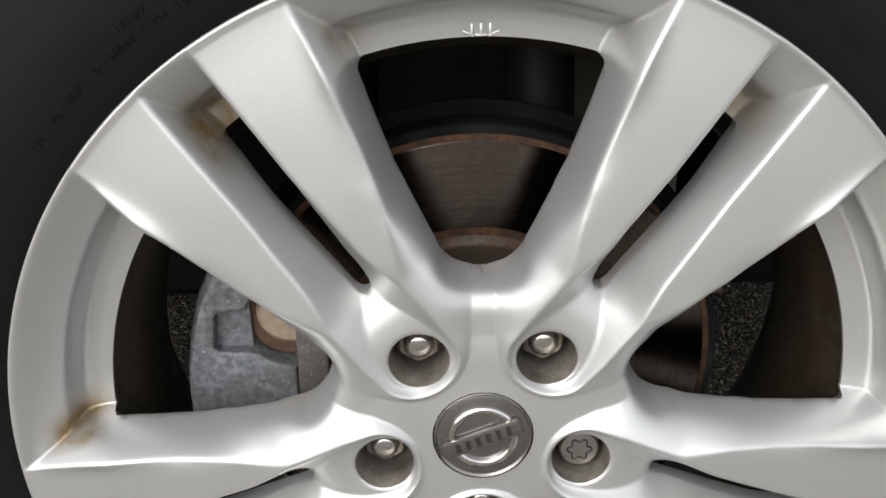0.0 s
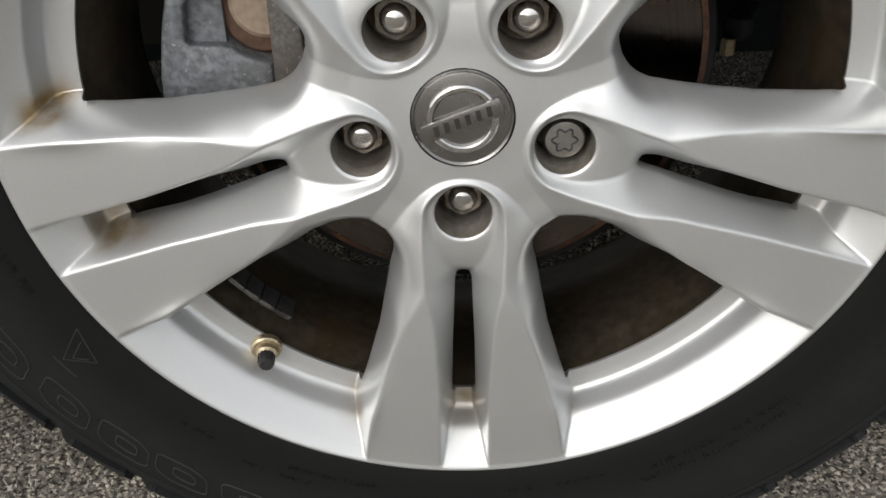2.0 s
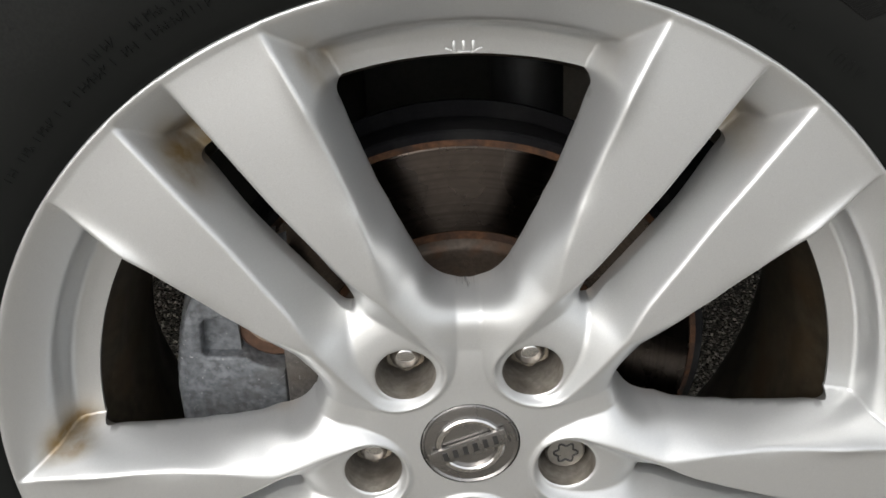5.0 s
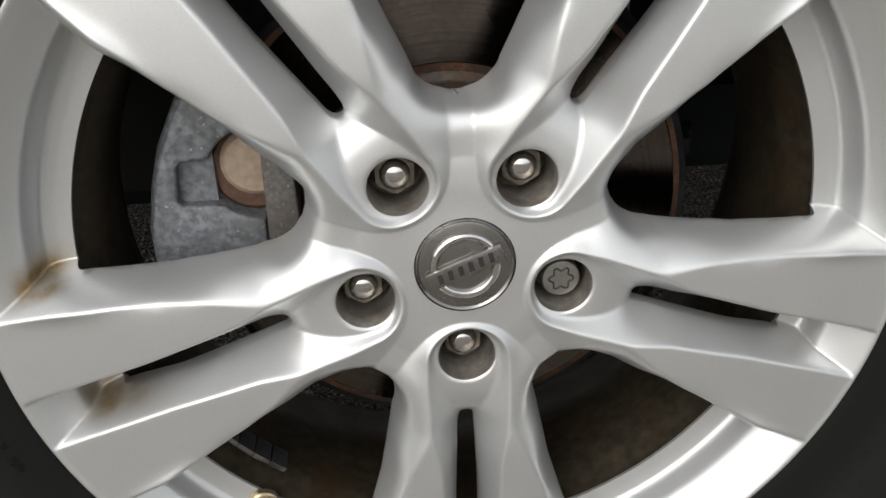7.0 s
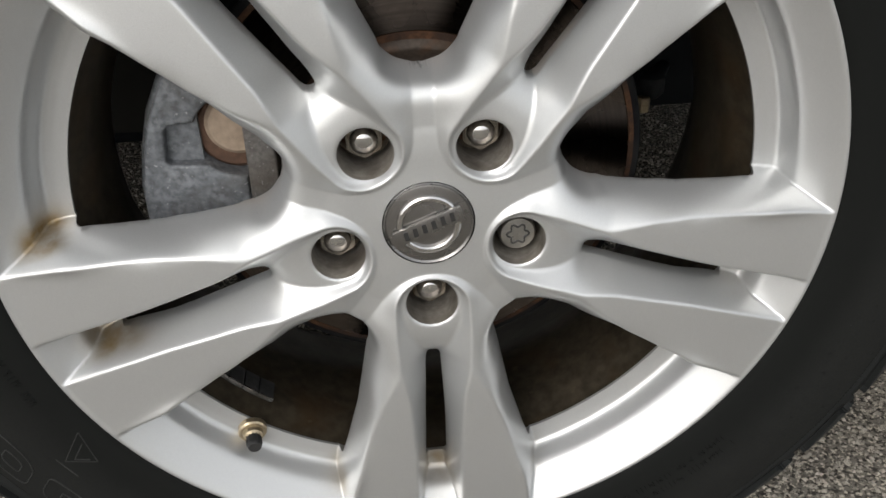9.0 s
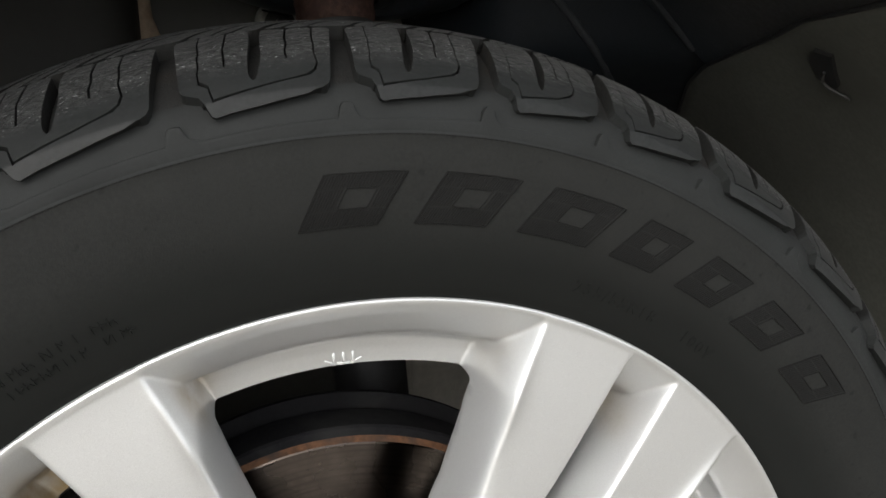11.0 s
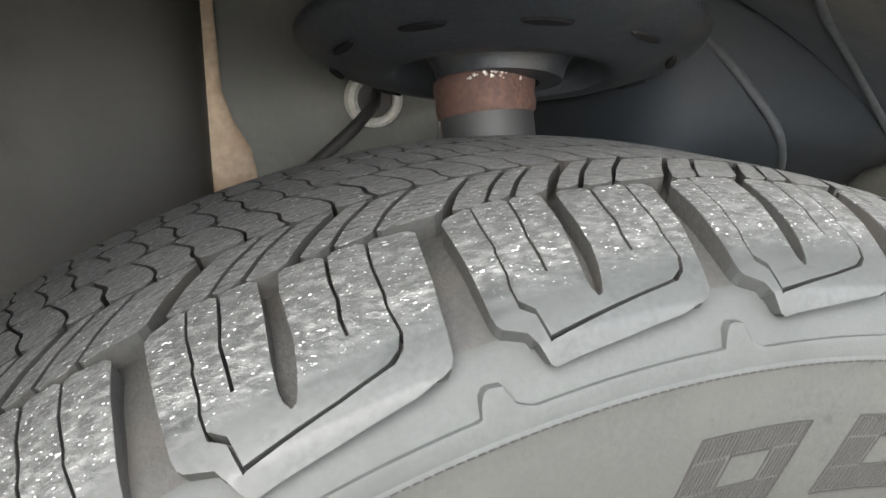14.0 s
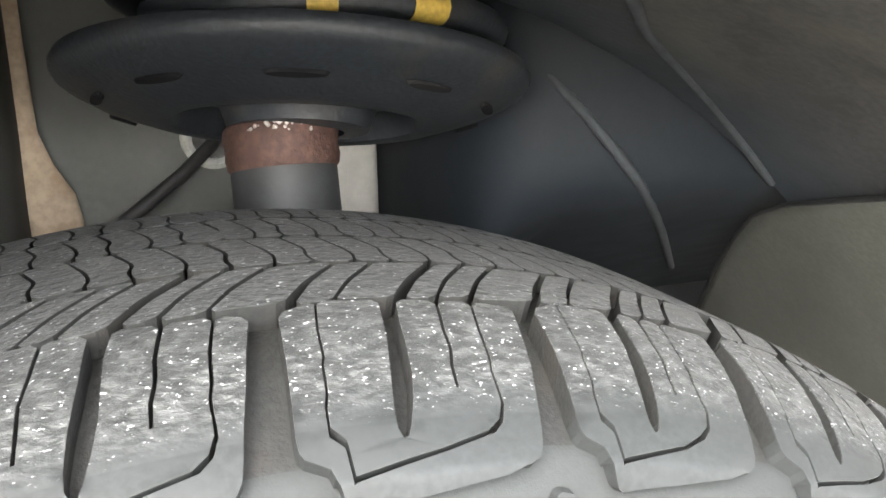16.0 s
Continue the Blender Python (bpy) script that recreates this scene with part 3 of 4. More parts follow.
def valve():
    base, tip = polar(0.2125, 233.2, 0.0345), Vector((-0.1246, 0.0185, 0.1735))
    m = look(base, base - (tip - base))
    L = (tip - base).length
    v = lathe("valve_stem", [(0.0001, -0.003), (0.0098, -0.003), (0.0098, 0.0010), (0.0088, 0.0022), (0.0072, 0.0024), (0.0066, 0.006), (0.0048, 0.0075), (0.0042, L - 0.010)], m, M_BRASS, wheel, label="brass tyre valve with a black cap")
    lathe("valve_cap", [(0.0042, L - 0.0105), (0.0050, L - 0.0100), (0.0051, L - 0.002), (0.0042, L), (0.0001, L)], m, M_BLACK, v, 20, "ribbed black plastic valve cap")
    for i in range(12):
        a = math.pi * i / 6
        box("rib", (0.0007, 0.0007, 0.007), m @ Matrix.Translation((0.0051 * math.cos(a), 0.0051 * math.sin(a), L - 0.0062)), M_BLACK, v, 0.0)


valve()
for i in range(4):
    a = -137.6 + 3.55 * i
    c = polar(0.1965, a, 0.062)
    w = box("balance_weight", (0.0115, 0.017, 0.004), Matrix.Translation(c) @ pose(0, 0, 0, 0, -(a + 90), 0), M_LEAD, wheel, 0.0008, "grey stick-on balance weight")
    box("foil_edge", (0.0113, 0.0012, 0.0036), Matrix.Translation(c + Vector((0, -0.0088, 0))) @ pose(0, 0, 0, 0, -(a + 90), 0), M_CAP, w, 0.0, "pale foil edge")

# cast mark on the rim's top
for dx in (-0.0045, 0.0, 0.0045):
    box("cast_mark", (0.0015, 0.0014, 0.0056), pose(dx + 0.0005, 0.0367, ZC + 0.2103, -10), M_ALLOY, wheel, 0.0005)
for dx, turn in ((-0.0062, 25), (0.0, 0), (0.0062, -25)):
    box("cast_mark", (0.0060, 0.0014, 0.0014), pose(dx + 0.0005, 0.0372, ZC + 0.2068 + abs(dx) * 0.12, 0, turn, 0), M_ALLOY, wheel, 0.0005)


def rim_dust():
    """Brown brake dust that has gathered in the corners of the windows and slots."""
    me = rim.data
    co = np.empty(len(me.vertices) * 3)
    me.vertices.foreach_get("co", co)
    co = co.reshape(-1, 3)
    x, y, z = co[:, 0] * 1000, co[:, 1] * 1000, (co[:, 2] - ZC) * 1000
    value = np.zeros(len(co))
    spots = [(198, -17.5, 221, 1.5, 9), (198, 1, 213, 1.2, 9), (126, 1, 214, 1.1, 9), (126, -17.5, 219, 0.8, 8), (54, 0, 214, 0.7, 8), (-90, 0, 214, 0.8, 8),
             (-90, -17.5, 218, 0.6, 8), (198, 5, 195, 0.5, 8), (126, 4, 205, 0.6, 8), (-18, 0, 214, 0.25, 7), (-90, 17.5, 218, 0.3, 7), (54, 17, 219, 0.3, 7)]
    for pair, off, r, s, w in spots:
        a = math.radians(pair + off)
        d2 = (x - r * math.cos(a)) ** 2 + (z - r * math.sin(a)) ** 2
        value += s * np.exp(-d2 / (2 * w * w)) * np.clip((y - 4) / 10, 0, 1)
    value += 0.35 * np.clip((y - 38) / 8, 0, 1)
    at = me.attributes.new("brake_dust", "FLOAT", "POINT")
    at.data.foreach_set("value", np.clip(value, 0, 1).astype(np.float32))


rim_dust()


# ---- tyre ----
CROWN, SHOULDER = 360.0, 335.3


def tread_radius(y):
    y = np.where(np.asarray(y, float) > 105, 210 - np.asarray(y, float), y)
    f = CROWN - (CROWN - SHOULDER) * (np.clip(105 - y, 0, 200) / 106.1) ** 4
    low = np.interp(y, [-5.4, -2.8, -1.1], [317.0, 330.2, 335.3])
    return np.where(y < -1.1, low, f)


def tread_point(deg, y, h):
    """A point of the tread: angle, lateral place (mm), height over the tread's surface (mm)."""
    deg, y = np.asarray(deg, float), np.asarray(y, float)
    dr = (tread_radius(y + 0.3) - tread_radius(y - 0.3)) / 0.6
    nr, ny = 1 / np.sqrt(1 + dr * dr), -dr / np.sqrt(1 + dr * dr)
    r, yy = tread_radius(y) + h * nr, y + h * ny
    a = np.radians(deg)
    return np.stack([r * np.cos(a), yy, r * np.sin(a)], -1) / 1000 + (0, 0, ZC)


def carcass():
    side = [(240, 6), (246.5, 3.5), (249.5, 1.0), (254, -0.8), (262, -2.6), (272, -4.4), (281, -5.8), (292, -6.8), (303, -6.9), (311, -6.4), (316.2, -5.5), (317.2, -5.7), (318, -5.2), (320.5, -4.0), (324, -2.2), (328.5, 0.3)]
    base = []
    for y in list(np.linspace(1, 20, 8)) + list(np.linspace(26, 184, 20)) + list(np.linspace(190, 209, 8)):
        p = tread_point(90.0, y, -float(np.interp(min(y, 210 - y), [1, 8, 16], [4.4, 5.4, 6.5])))
        base.append(((p[2] - ZC) * 1000, p[1] * 1000))
    inner = [(r, 210 - y) for r, y in side[::-1]]
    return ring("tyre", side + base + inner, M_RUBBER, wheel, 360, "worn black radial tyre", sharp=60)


tyre = carcass()
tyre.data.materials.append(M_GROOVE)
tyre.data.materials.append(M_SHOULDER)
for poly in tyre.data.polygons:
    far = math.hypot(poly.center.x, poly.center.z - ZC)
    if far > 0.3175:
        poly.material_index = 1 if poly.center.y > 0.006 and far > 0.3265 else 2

# boundaries of the pitches (degrees, falling) and their kinds
PITCH = [148.8, 137.0, 125.4, 113.6, 101.0, 89.65, 79.43, 70.0, 60.1, 48.7, 37.5, 27.2]
while PITCH[-1] - (PITCH[0] - 360) > 13:
    PITCH.append(PITCH[-1] - (11.2 + 0.9 * math.sin(len(PITCH) * 2.1)))
PITCH.append(PITCH[0] - 360)

WIDE, NARROW = 1, 2
SIPE_SHIFT = {4: .06, 6: -.075, 7: -.05}        # by pitch


def shoulder_outlines(kind, s, q):
    """Outlines (share of the pitch, lateral mm) of the outer shoulder block: its rim and the tongue inside the sipe.
    s shifts the slot, q the sipe beside the next block."""
    outer = [(.105, 40.6), (.092, 31), (.08, 22), (.064, 12), (.055, 7), (.057, 4.6), (.07, 3.4), (.145, 1.4), (.163, -1.0), (.188, -2.75), (.21, -2.95),
             (.48, -2.4), (.74, -1.65), (.83, -0.95), (.866, 0.1), (.886, 1.8), (.90, 5.2), (.917, 10.9), (.945, 19.1), (.97, 29), (1.003, 40.5)]
    right = [(.848, 42.6), (.812, 30), (.80, 21), (.786, 17.5), (.786, 9.8), (.762, 6.4), (.72, 4.4)]
    outer += [(p + q, y) for p, y in right] + [(.53, 1.9), (.2085, -1.25), (.2035, 4.3), (.160, 6.5), (.166, 12), (.181, 15), (.192, 22), (.203, 24), (.214, 33), (.246, 45)]
    tongue = [(.256, 45), (.224, 33), (.213, 24), (.202, 22), (.191, 15), (.176, 12), (.1705, 8.2), (.214, 5.6), (.2195, -0.2), (.53, 2.65), (.70 + q, 5.0)]
    tongue += [(p + q, y) for p, y in [(.75, 7.0), (.775, 10.2), (.776, 17.5), (.788, 21), (.80, 30), (.836, 42.6)]]
    k = 0.7 * q
    tongue += [(.712 + k, 42.8), (.676 + k, 30.5), (.669 + k, 24), (.648 + k, 19), (.640 + k, 13.8), (.628 + k, 13.8), (.634 + k, 19), (.655 + k, 24), (.662 + k, 30.5), (.697 + k, 42.8)]
    tongue += [(p + s, y) for p, y in [(.552, 44), (.52, 34), (.508, 27), (.491, 18), (.464, 11.5), (.436, 7.0), (.42, 5.2), (.40, 4.7), (.388, 6.6), (.39, 9.5), (.408, 16), (.446, 28), (.48, 44)]]
    if kind == WIDE:
        k = 0.9 * s
        tongue += [(p + k, y) for p, y in [(.362, 45), (.331, 33), (.311, 27.6), (.303, 25.5), (.294, 18.3), (.283, 13.2), (.271, 13.2), (.281, 18.3), (.291, 25.5), (.299, 27.6), (.318, 33), (.349, 45)]]
    return [outer, tongue]


def rib_outlines(kind):
    """Outlines of the inner ribs, row by row."""
    rows = []
    g = .008
    # second rib: slanted slots
    cuts2 = [(.15, .40), (.32, .58), (.43, .70), (.60, .87), (.73, .99), (.88, 1.14)] if kind == WIDE else [(.15, .40), (.32, .58), (.57, .84), (.72, .98), (.86, 1.12)]
    wide2 = {0: .026, 3: .022} if kind == WIDE else {0: .026, 2: .022}
    row = []
    for i in range(len(cuts2)):
        a, b = cuts2[i], cuts2[i + 1] if i + 1 < len(cuts2) else (cuts2[0][0] + 1, cuts2[0][1] + 1)
        ga, gb = wide2.get(i, g), wide2.get(i + 1 if i + 1 < len(cuts2) else 0, g)
        ya = 44.4 + 0.7 * (i % 2)
        row.append([(a[0] + ga, ya), (a[0] * .62 + a[1] * .38 + ga, 56), (a[1] + ga, 70.8), (b[1] - gb, 72.2), (b[0] * .62 + b[1] * .38 - gb, 57), (b[0] - gb, ya + 0.6)])
    rows.append(row)
    for y0, y1, slant, n, off in ((73.6, 104.6, -.07, 6, .1), (105.8, 134.6, -.06, 7, .25), (135.8, 164.8, -.05, 7, .05), (167.0, 211.5, .05, 6, .0)):
        row = []
        for i in range(n):
            a, b = (i + off) / n, (i + 1 + off) / n
            y2 = y0 + 15
            ga = g if i % n else .014
            kink = .018 * (1 if i % 2 else -1)
            row.append([(a + ga, y0), (a + ga + kink, y0 + 7), (a + ga, y2), (a + ga + slant, y1 - 0.7 * (i % 2)), (b - g + slant, y1 - 0.7 * (i % 2)), (b - g, y2), (b - g - kink, y0 + 7), (b - g, y0)])
        rows.append(row)
    return rows


def eased(line, low):
    """Cuts the corners that lie inboard of low (mm) by about 1.5 mm."""
    out, n = [], len(line)
    for i, (p, y) in enumerate(line):
        if y < low:
            out.append((p, y))
            continue
        for q, w in (line[i - 1], line[(i + 1) % n]):
            length = math.hypot((q - p) * 68, w - y)
            k = min(1.6 / max(length, 1e-6), 0.3)
            out.append((p + (q - p) * k, y + (w - y) * k))
    return out


def pieces(outlines, start, width, depth, level=0.0, round_edge=0.0):
    """Prisms on the tread from outlines: vertices and faces."""
    verts, faces, tops = [], [], set()
    for line in outlines:
        bm = bmesh.new()
        f = bm.faces.new([bm.verts.new((p, y / 60.0, 0)) for p, y in line])
        if round_edge:
            bmesh.ops.inset_region(bm, faces=[f], thickness=0.008, use_even_offset=False, use_boundary=True)
        bmesh.ops.triangulate(bm, faces=[f for f in bm.faces if len(f.verts) > 4])
        ys = [q / 60.0 for q in (-4.9, -4.5, -4.2, -3.9, -3.6, -3.3, -3.0, -2.8, -2.4, -1.8, -1.1, 0, 1.5, 3, 5, 7, 9.5, 12, 18, 26, 36, 56, 64, 85, 96, 118, 126, 147, 156, 178, 188, 196, 202, 207)]
        lo, hi = min(y for _, y in line) / 60, max(y for _, y in line) / 60
        for y in ys:
            if lo < y < hi:
                bmesh.ops.bisect_plane(bm, geom=bm.verts[:] + bm.edges[:] + bm.faces[:], plane_co=(0, y, 0), plane_no=(0, 1, 0))
        for p in np.arange(-0.2, 1.6, 0.2):
            bmesh.ops.bisect_plane(bm, geom=bm.verts[:] + bm.edges[:] + bm.faces[:], plane_co=(p, 0, 0), plane_no=(1, 0, 0))
        bm.verts.index_update()
        base = len(verts)
        co = np.array([v.co[:2] for v in bm.verts])
        fall = np.zeros(len(co))
        if round_edge:
            fall[[v.index for v in bm.verts if v.is_boundary]] = round_edge
        top = tread_point(start - co[:, 0] * width, co[:, 1] * 60, (level(co[:, 1] * 60) if callable(level) else level) - fall)
        verts += list(top)
        for f in bm.faces:
            tops.add(len(faces))
            faces.append([base + v.index for v in f.verts])
        for e in bm.edges:
            if len(e.link_faces) == 1:
                a, b = (v.index for v in e.verts)
                at = len(verts)
                q = tread_point(start - co[[a, b], 0] * width, co[[a, b], 1] * 60, (level(co[[a, b], 1] * 60) if callable(level) else level) - depth)
                verts += [top[a], top[b], q[1], q[0]]
                faces.append([at, at + 1, at + 2, at + 3])
        bm.free()
    return verts, faces, tops


def shaded_sides(ob, tops):
    """The grooves' walls take a darker, brown-spotted colour that stands in for their shade."""
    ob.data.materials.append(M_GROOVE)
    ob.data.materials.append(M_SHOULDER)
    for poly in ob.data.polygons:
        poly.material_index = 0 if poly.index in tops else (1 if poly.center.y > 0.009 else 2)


def shoulder_band(start, width):
    """A raised band over the mould line, with a tab that rises into the groove between two blocks: vertices and faces."""
    cols, rows = 64, 7
    p = np.linspace(0, 1, cols + 1)
    top = np.interp(p, [0, .012, .03, .06, .1, .5, .905, .917, .925, .95, 1], [-3.0, -3.3, -3.9, -4.1, -4.3, -4.2, -4.12, -3.7, -3.1, -2.9, -3.0])
    grid = []
    for k in range(rows + 1):
        y = -5.3 + (top + 5.3) * k / rows
        grid.append(tread_point(start - p * width, y, np.interp(y, [-5.3, -4.95, -3.7, -2.9], [-0.25, 0.1, 0.0, -0.5]) - (0.25 if k == rows else 0)))
    grid.append(tread_point(start - p * width, top + 0.12, -3.2))
    n = cols + 1
    faces = [(k * n + i, k * n + i + 1, (k + 1) * n + i + 1, (k + 1) * n + i) for k in range(rows + 1) for i in range(cols)]
    return list(np.concatenate(grid)), faces


def tread():
    rest_v, rest_f, rest_t = [], [], set()
    for i in range(len(PITCH) - 1):
        start, width = PITCH[i], PITCH[i] - PITCH[i + 1]
        kind = WIDE if width > 10.8 else NARROW
        near = 30 < start < 150
        v, f = shoulder_band(start, width)
        if near:
            recalc(part("shoulder_band", v, f, M_SHOULDER, tyre), 40)
        else:
            b = len(rest_v)
            rest_v += v
            rest_f += [[b + q for q in face] for face in f]
        groups = [("shoulder_block", shoulder_outlines(kind, float(np.interp(width, [11.3, 11.8], [.06, 0])) if kind == WIDE else 0.0, SIPE_SHIFT.get(i, 0.0)))] + [("rib_block", row) for row in rib_outlines(kind)]
        for name, lines in groups:
            v, f, t = pieces([eased(line, 37.0) for line in lines], start, width, 6.5, 0.0, 0.4 if name == "shoulder_block" else 0.12)
            if near:
                shaded_sides(recalc(part(name, v, f, M_TREAD, tyre), 40), t)
            else:
                b = len(rest_v)
                rest_t |= {len(rest_f) + q for q in t}
                rest_v += v
                rest_f += [[b + q for q in face] for face in f]
    ob = recalc(part("tread", rest_v, rest_f, M_TREAD, tyre), 40)
    shaded_sides(ob, rest_t)
    ob["kind"] = "stuff"


tread()

# ---- sidewall marks ----
SIDE_R = [240, 246.5, 249.5, 254, 262, 272, 281, 292, 303, 311, 316.2]
SIDE_Y = [6, 3.5, 1.0, -0.8, -2.6, -4.4, -5.8, -6.8, -6.9, -6.4, -5.5]


def on_side(r, deg, lift):
    """A point on the tyre's outer sidewall (r in mm), lifted towards the street."""
    return polar(r / 1000, deg, (float(np.interp(r, SIDE_R, SIDE_Y)) - lift) / 1000)


def ridge(path, width, height):
    """A raised line on the sidewall along (r, angle) points: vertices and faces."""
    verts, faces = [], []
    p = [Vector((r * math.cos(radians(d)), r * math.sin(radians(d)))) for r, d in path]
    for i, q in enumerate(p):
        t = (p[min(i + 1, len(p) - 1)] - p[max(i - 1, 0)]).normalized()
        n = Vector((-t.y, t.x)) * width / 2
        for off, lift in ((-1.4, -0.3), (-0.6, height), (0.6, height), (1.4, -0.3)):
            c = q + n * off
            verts.append(on_side(c.length, math.degrees(math.atan2(c.y, c.x)), lift))
    for i in range(len(p) - 1):
        faces += [(i * 4 + j, i * 4 + j + 1, i * 4 + 5 + j, i * 4 + 4 + j) for j in range(3)]
    return verts, faces


def joined(name, lines, mat, label="", kind="", width=0.8, height=0.5):
    verts, faces = [], []
    for line in lines:
        v, f = ridge(line, width, height)
        faces += [[len(verts) + q for q in face] for face in f]
        verts += v
    ob = recalc(part(name, verts, faces, mat, tyre, label), 60)
    if kind:
        ob["kind"] = kind
    return ob


def arc(r, a, b, n=8):
    return [(r, a + (b - a) * i / n) for i in range(n + 1)]


def brand_shape(a0, a1, r0, r1, slant, hatch=True):
    """A slanted block shape with a raised outline and fine hatching, standing in for a brand letter."""
    lean = lambda r: -slant * (r - r0) / (r1 - r0)
    edge = arc(r0, a0, a1 + slant) + [(r, a1 + slant + lean(r)) for r in np.linspace(r0, r1, 5)[1:]]
    edge += [(r1, d - slant) for _, d in arc(r1, a1 + slant, a0)][1:] + [(r, a0 + lean(r)) for r in np.linspace(r1, r0, 5)[1:]]
    joined("brand_shape", [edge], M_LETTER, width=0.6, height=0.45)
    m0, m1, q0, q1 = a0 + (a1 + slant - a0) * .36, a0 + (a1 + slant - a0) * .74, r0 + (r1 - r0) * .34, r0 + (r1 - r0) * .72
    inner = [(q0, m0 + lean(q0)), (q0, m1 + lean(q0)), (q1, m1 + lean(q1)), (q1, m0 + lean(q1)), (q0, m0 + lean(q0))]
    joined("brand_shape", [inner], M_LETTER, width=0.6, height=0.45)
    if hatch:
        lines, step_deg = [], 0.235 * (1 if a1 > a0 else -1)
        n = int(abs(a1 + slant - a0) / 0.235)
        for i in range(n):
            d = a0 + step_deg * (i + 0.5)
            for lo, hi in ((r0 + .6, q0 - .4), (q0 + .2, q1 - .2), (q1 + .4, r1 - .6)):
                mid = (lo + hi) / 2
                if q0 < mid < q1 and min(m0, m1) - .2 < d < max(m0, m1) + .2:
                    continue
                lines.append([(lo, d + lean(lo)), (mid, d + lean(mid)), (hi, d + lean(hi))])
        joined("hatching", lines, M_LETTER, kind="stuff", width=0.62, height=0.3)


for a0, a1 in ((94.6, 87.0), (85.1, 77.6), (75.8, 67.8), (66.4, 60.4), (58.6, 52.6), (50.8, 44.4), (42.4, 35.6)):
    brand_shape(a0, a1 - 1.2, 281.0, 302.5, 2.4)


def round_shape(mid, half, r0, r1):
    """A rounded raised outline with a smaller one inside, standing in for a brand letter."""
    rc, rh = (r0 + r1) / 2, (r1 - r0) / 2
    loop = lambda k, shift: [(rc + k * rh * math.copysign(abs(math.sin(t)) ** 0.6, math.sin(t)), mid + shift + k * half * math.copysign(abs(math.cos(t)) ** 0.6, math.cos(t)) + 1.5 * k * math.sin(t)) for t in np.linspace(0, 2 * math.pi, 41)]
    joined("brand_shape", [loop(1.0, 0)], M_EDGE, width=0.7, height=0.7)
    joined("brand_shape", [loop(0.42, 0.4)], M_EDGE, width=0.7, height=0.7)


for mid in (-153.0, -143.8, -135.4, -127.4, -118.4):
    round_shape(mid, 3.5, 294.0, 312.0)
joined("mould_line", [arc(317.1, a, a + 0.33, 1) for a in np.arange(0, 360, 0.47)], M_LETTER, kind="stuff", width=0.55, height=0.35)
joined("emblem", [[(259, -151), (279, -148.6), (266, -145.6), (259, -151)], arc(282, -149.6, -145.8, 5), [(263, -149.2), (274, -148.0), (268, -146.6)]], M_EDGE, width=0.6)


def side_text(words, r, deg, size):
    """Raised size marking, bent round the sidewall, read from outside with its foot to the hub."""
    cu = bpy.data.curves.new("size_marking", "FONT")
    cu.body, cu.size, cu.align_x = words, size, "CENTER"
    cu.extrude, cu.resolution_u, cu.space_character = 0.0003, 3, 1.25
    ob = bpy.data.objects.new("size_marking", cu)
    scene.collection.objects.link(ob)
    bpy.context.view_layer.update()
    me = bpy.data.meshes.new_from_object(ob)
    bpy.data.objects.remove(ob)
    for v in me.vertices:
        rr = r / 1000 + v.co.y
        v.co = on_side(rr * 1000, deg - math.degrees(v.co.x / (r / 1000)), 0.15 + 1000 * v.co.z)
    me.materials.clear()
    me.materials.append(M_RUBBER)
    me.update()
    under(new("size_marking", me), tyre)["label"] = "raised tyre size marking"


side_text("235/55R18", 260.5, 63.2, 0.0085)
side_text("100V", 260.5, 52.0, 0.0085)


def fine_print(r, a, b, size, gaps):
    """Small raised lettering too worn to read, as short bars."""
    lines, d = [], a
    rnd = random.Random(int(r * 10 + a))
    while d > b:
        if rnd.random() > gaps:
            lines.append([(r, d), (r + size, d)])
            if rnd.random() > 0.4:
                lines.append([(r + size * rnd.choice((0, 0.5, 1)), d), (r + size * 0.5, d - 0.35), (r + size * rnd.choice((0, .5, 1)), d - 0.55)])
        d -= 0.7
    joined("fine_print", lines, M_RUBBER, kind="stuff", width=0.55, height=0.65)


fine_print(268, 126, 110, 4, .15)
fine_print(261.5, 141, 109, 3.6, .2)
fine_print(266, -43, -64, 4.2, .15)
fine_print(274, -42.5, -65, 4.2, .15)
fine_print(262, -103, -116, 3.6, .2)
fine_print(270, -112, -122, 3.6, .2)
fine_print(263, -158, -166, 5, .2)
fine_print(264, -127, -132, 3, .2)
fine_print(262, -70, -84, 3, .3)

# ---- brake ----
disc = thing("brake_disc", (0, 0.1, ZC - 0.147), "worn steel brake disc with rusty edges behind the wheel", "brake disc")
ring("friction_ring", [(141.4, 85.6), (140.6, 85.0), (90.0, 85.0), (89, 85.8)], M_DISC, disc, 128)
ring("rust_edge", [(145.2, 86.3), (141.3, 85.6)], M_RUST, disc, 128, "rusty outer edge")
ring("disc_rim", [(150.2, 110), (150.2, 88.5), (149.0, 87.0), (145.1, 86.2)], M_DARK, disc, 128, "dark disc rim")
ring("rust_line", [(89.4, 85.7), (84.5, 85.2)], M_RUST, disc, 96, "rusty inner edge")
ring("disc_hat", [(84.6, 85.3), (80, 84.2), (78, 82), (76, 72), (74, 56), (70, 52), (34, 52), (34, 60)], M_HAT, disc, 96, "dull brown disc hat")
ring("backing_plate", [(158, 118), (158, 115), (151, 114), (60, 114)], M_DARK, disc, 96, "dark backing plate", start=20, end=160)

caliper = thing("brake_caliper", (-0.14, 0.1, ZC - 0.07), "grey cast brake caliper with white corrosion and tan piston boot", "brake caliper")


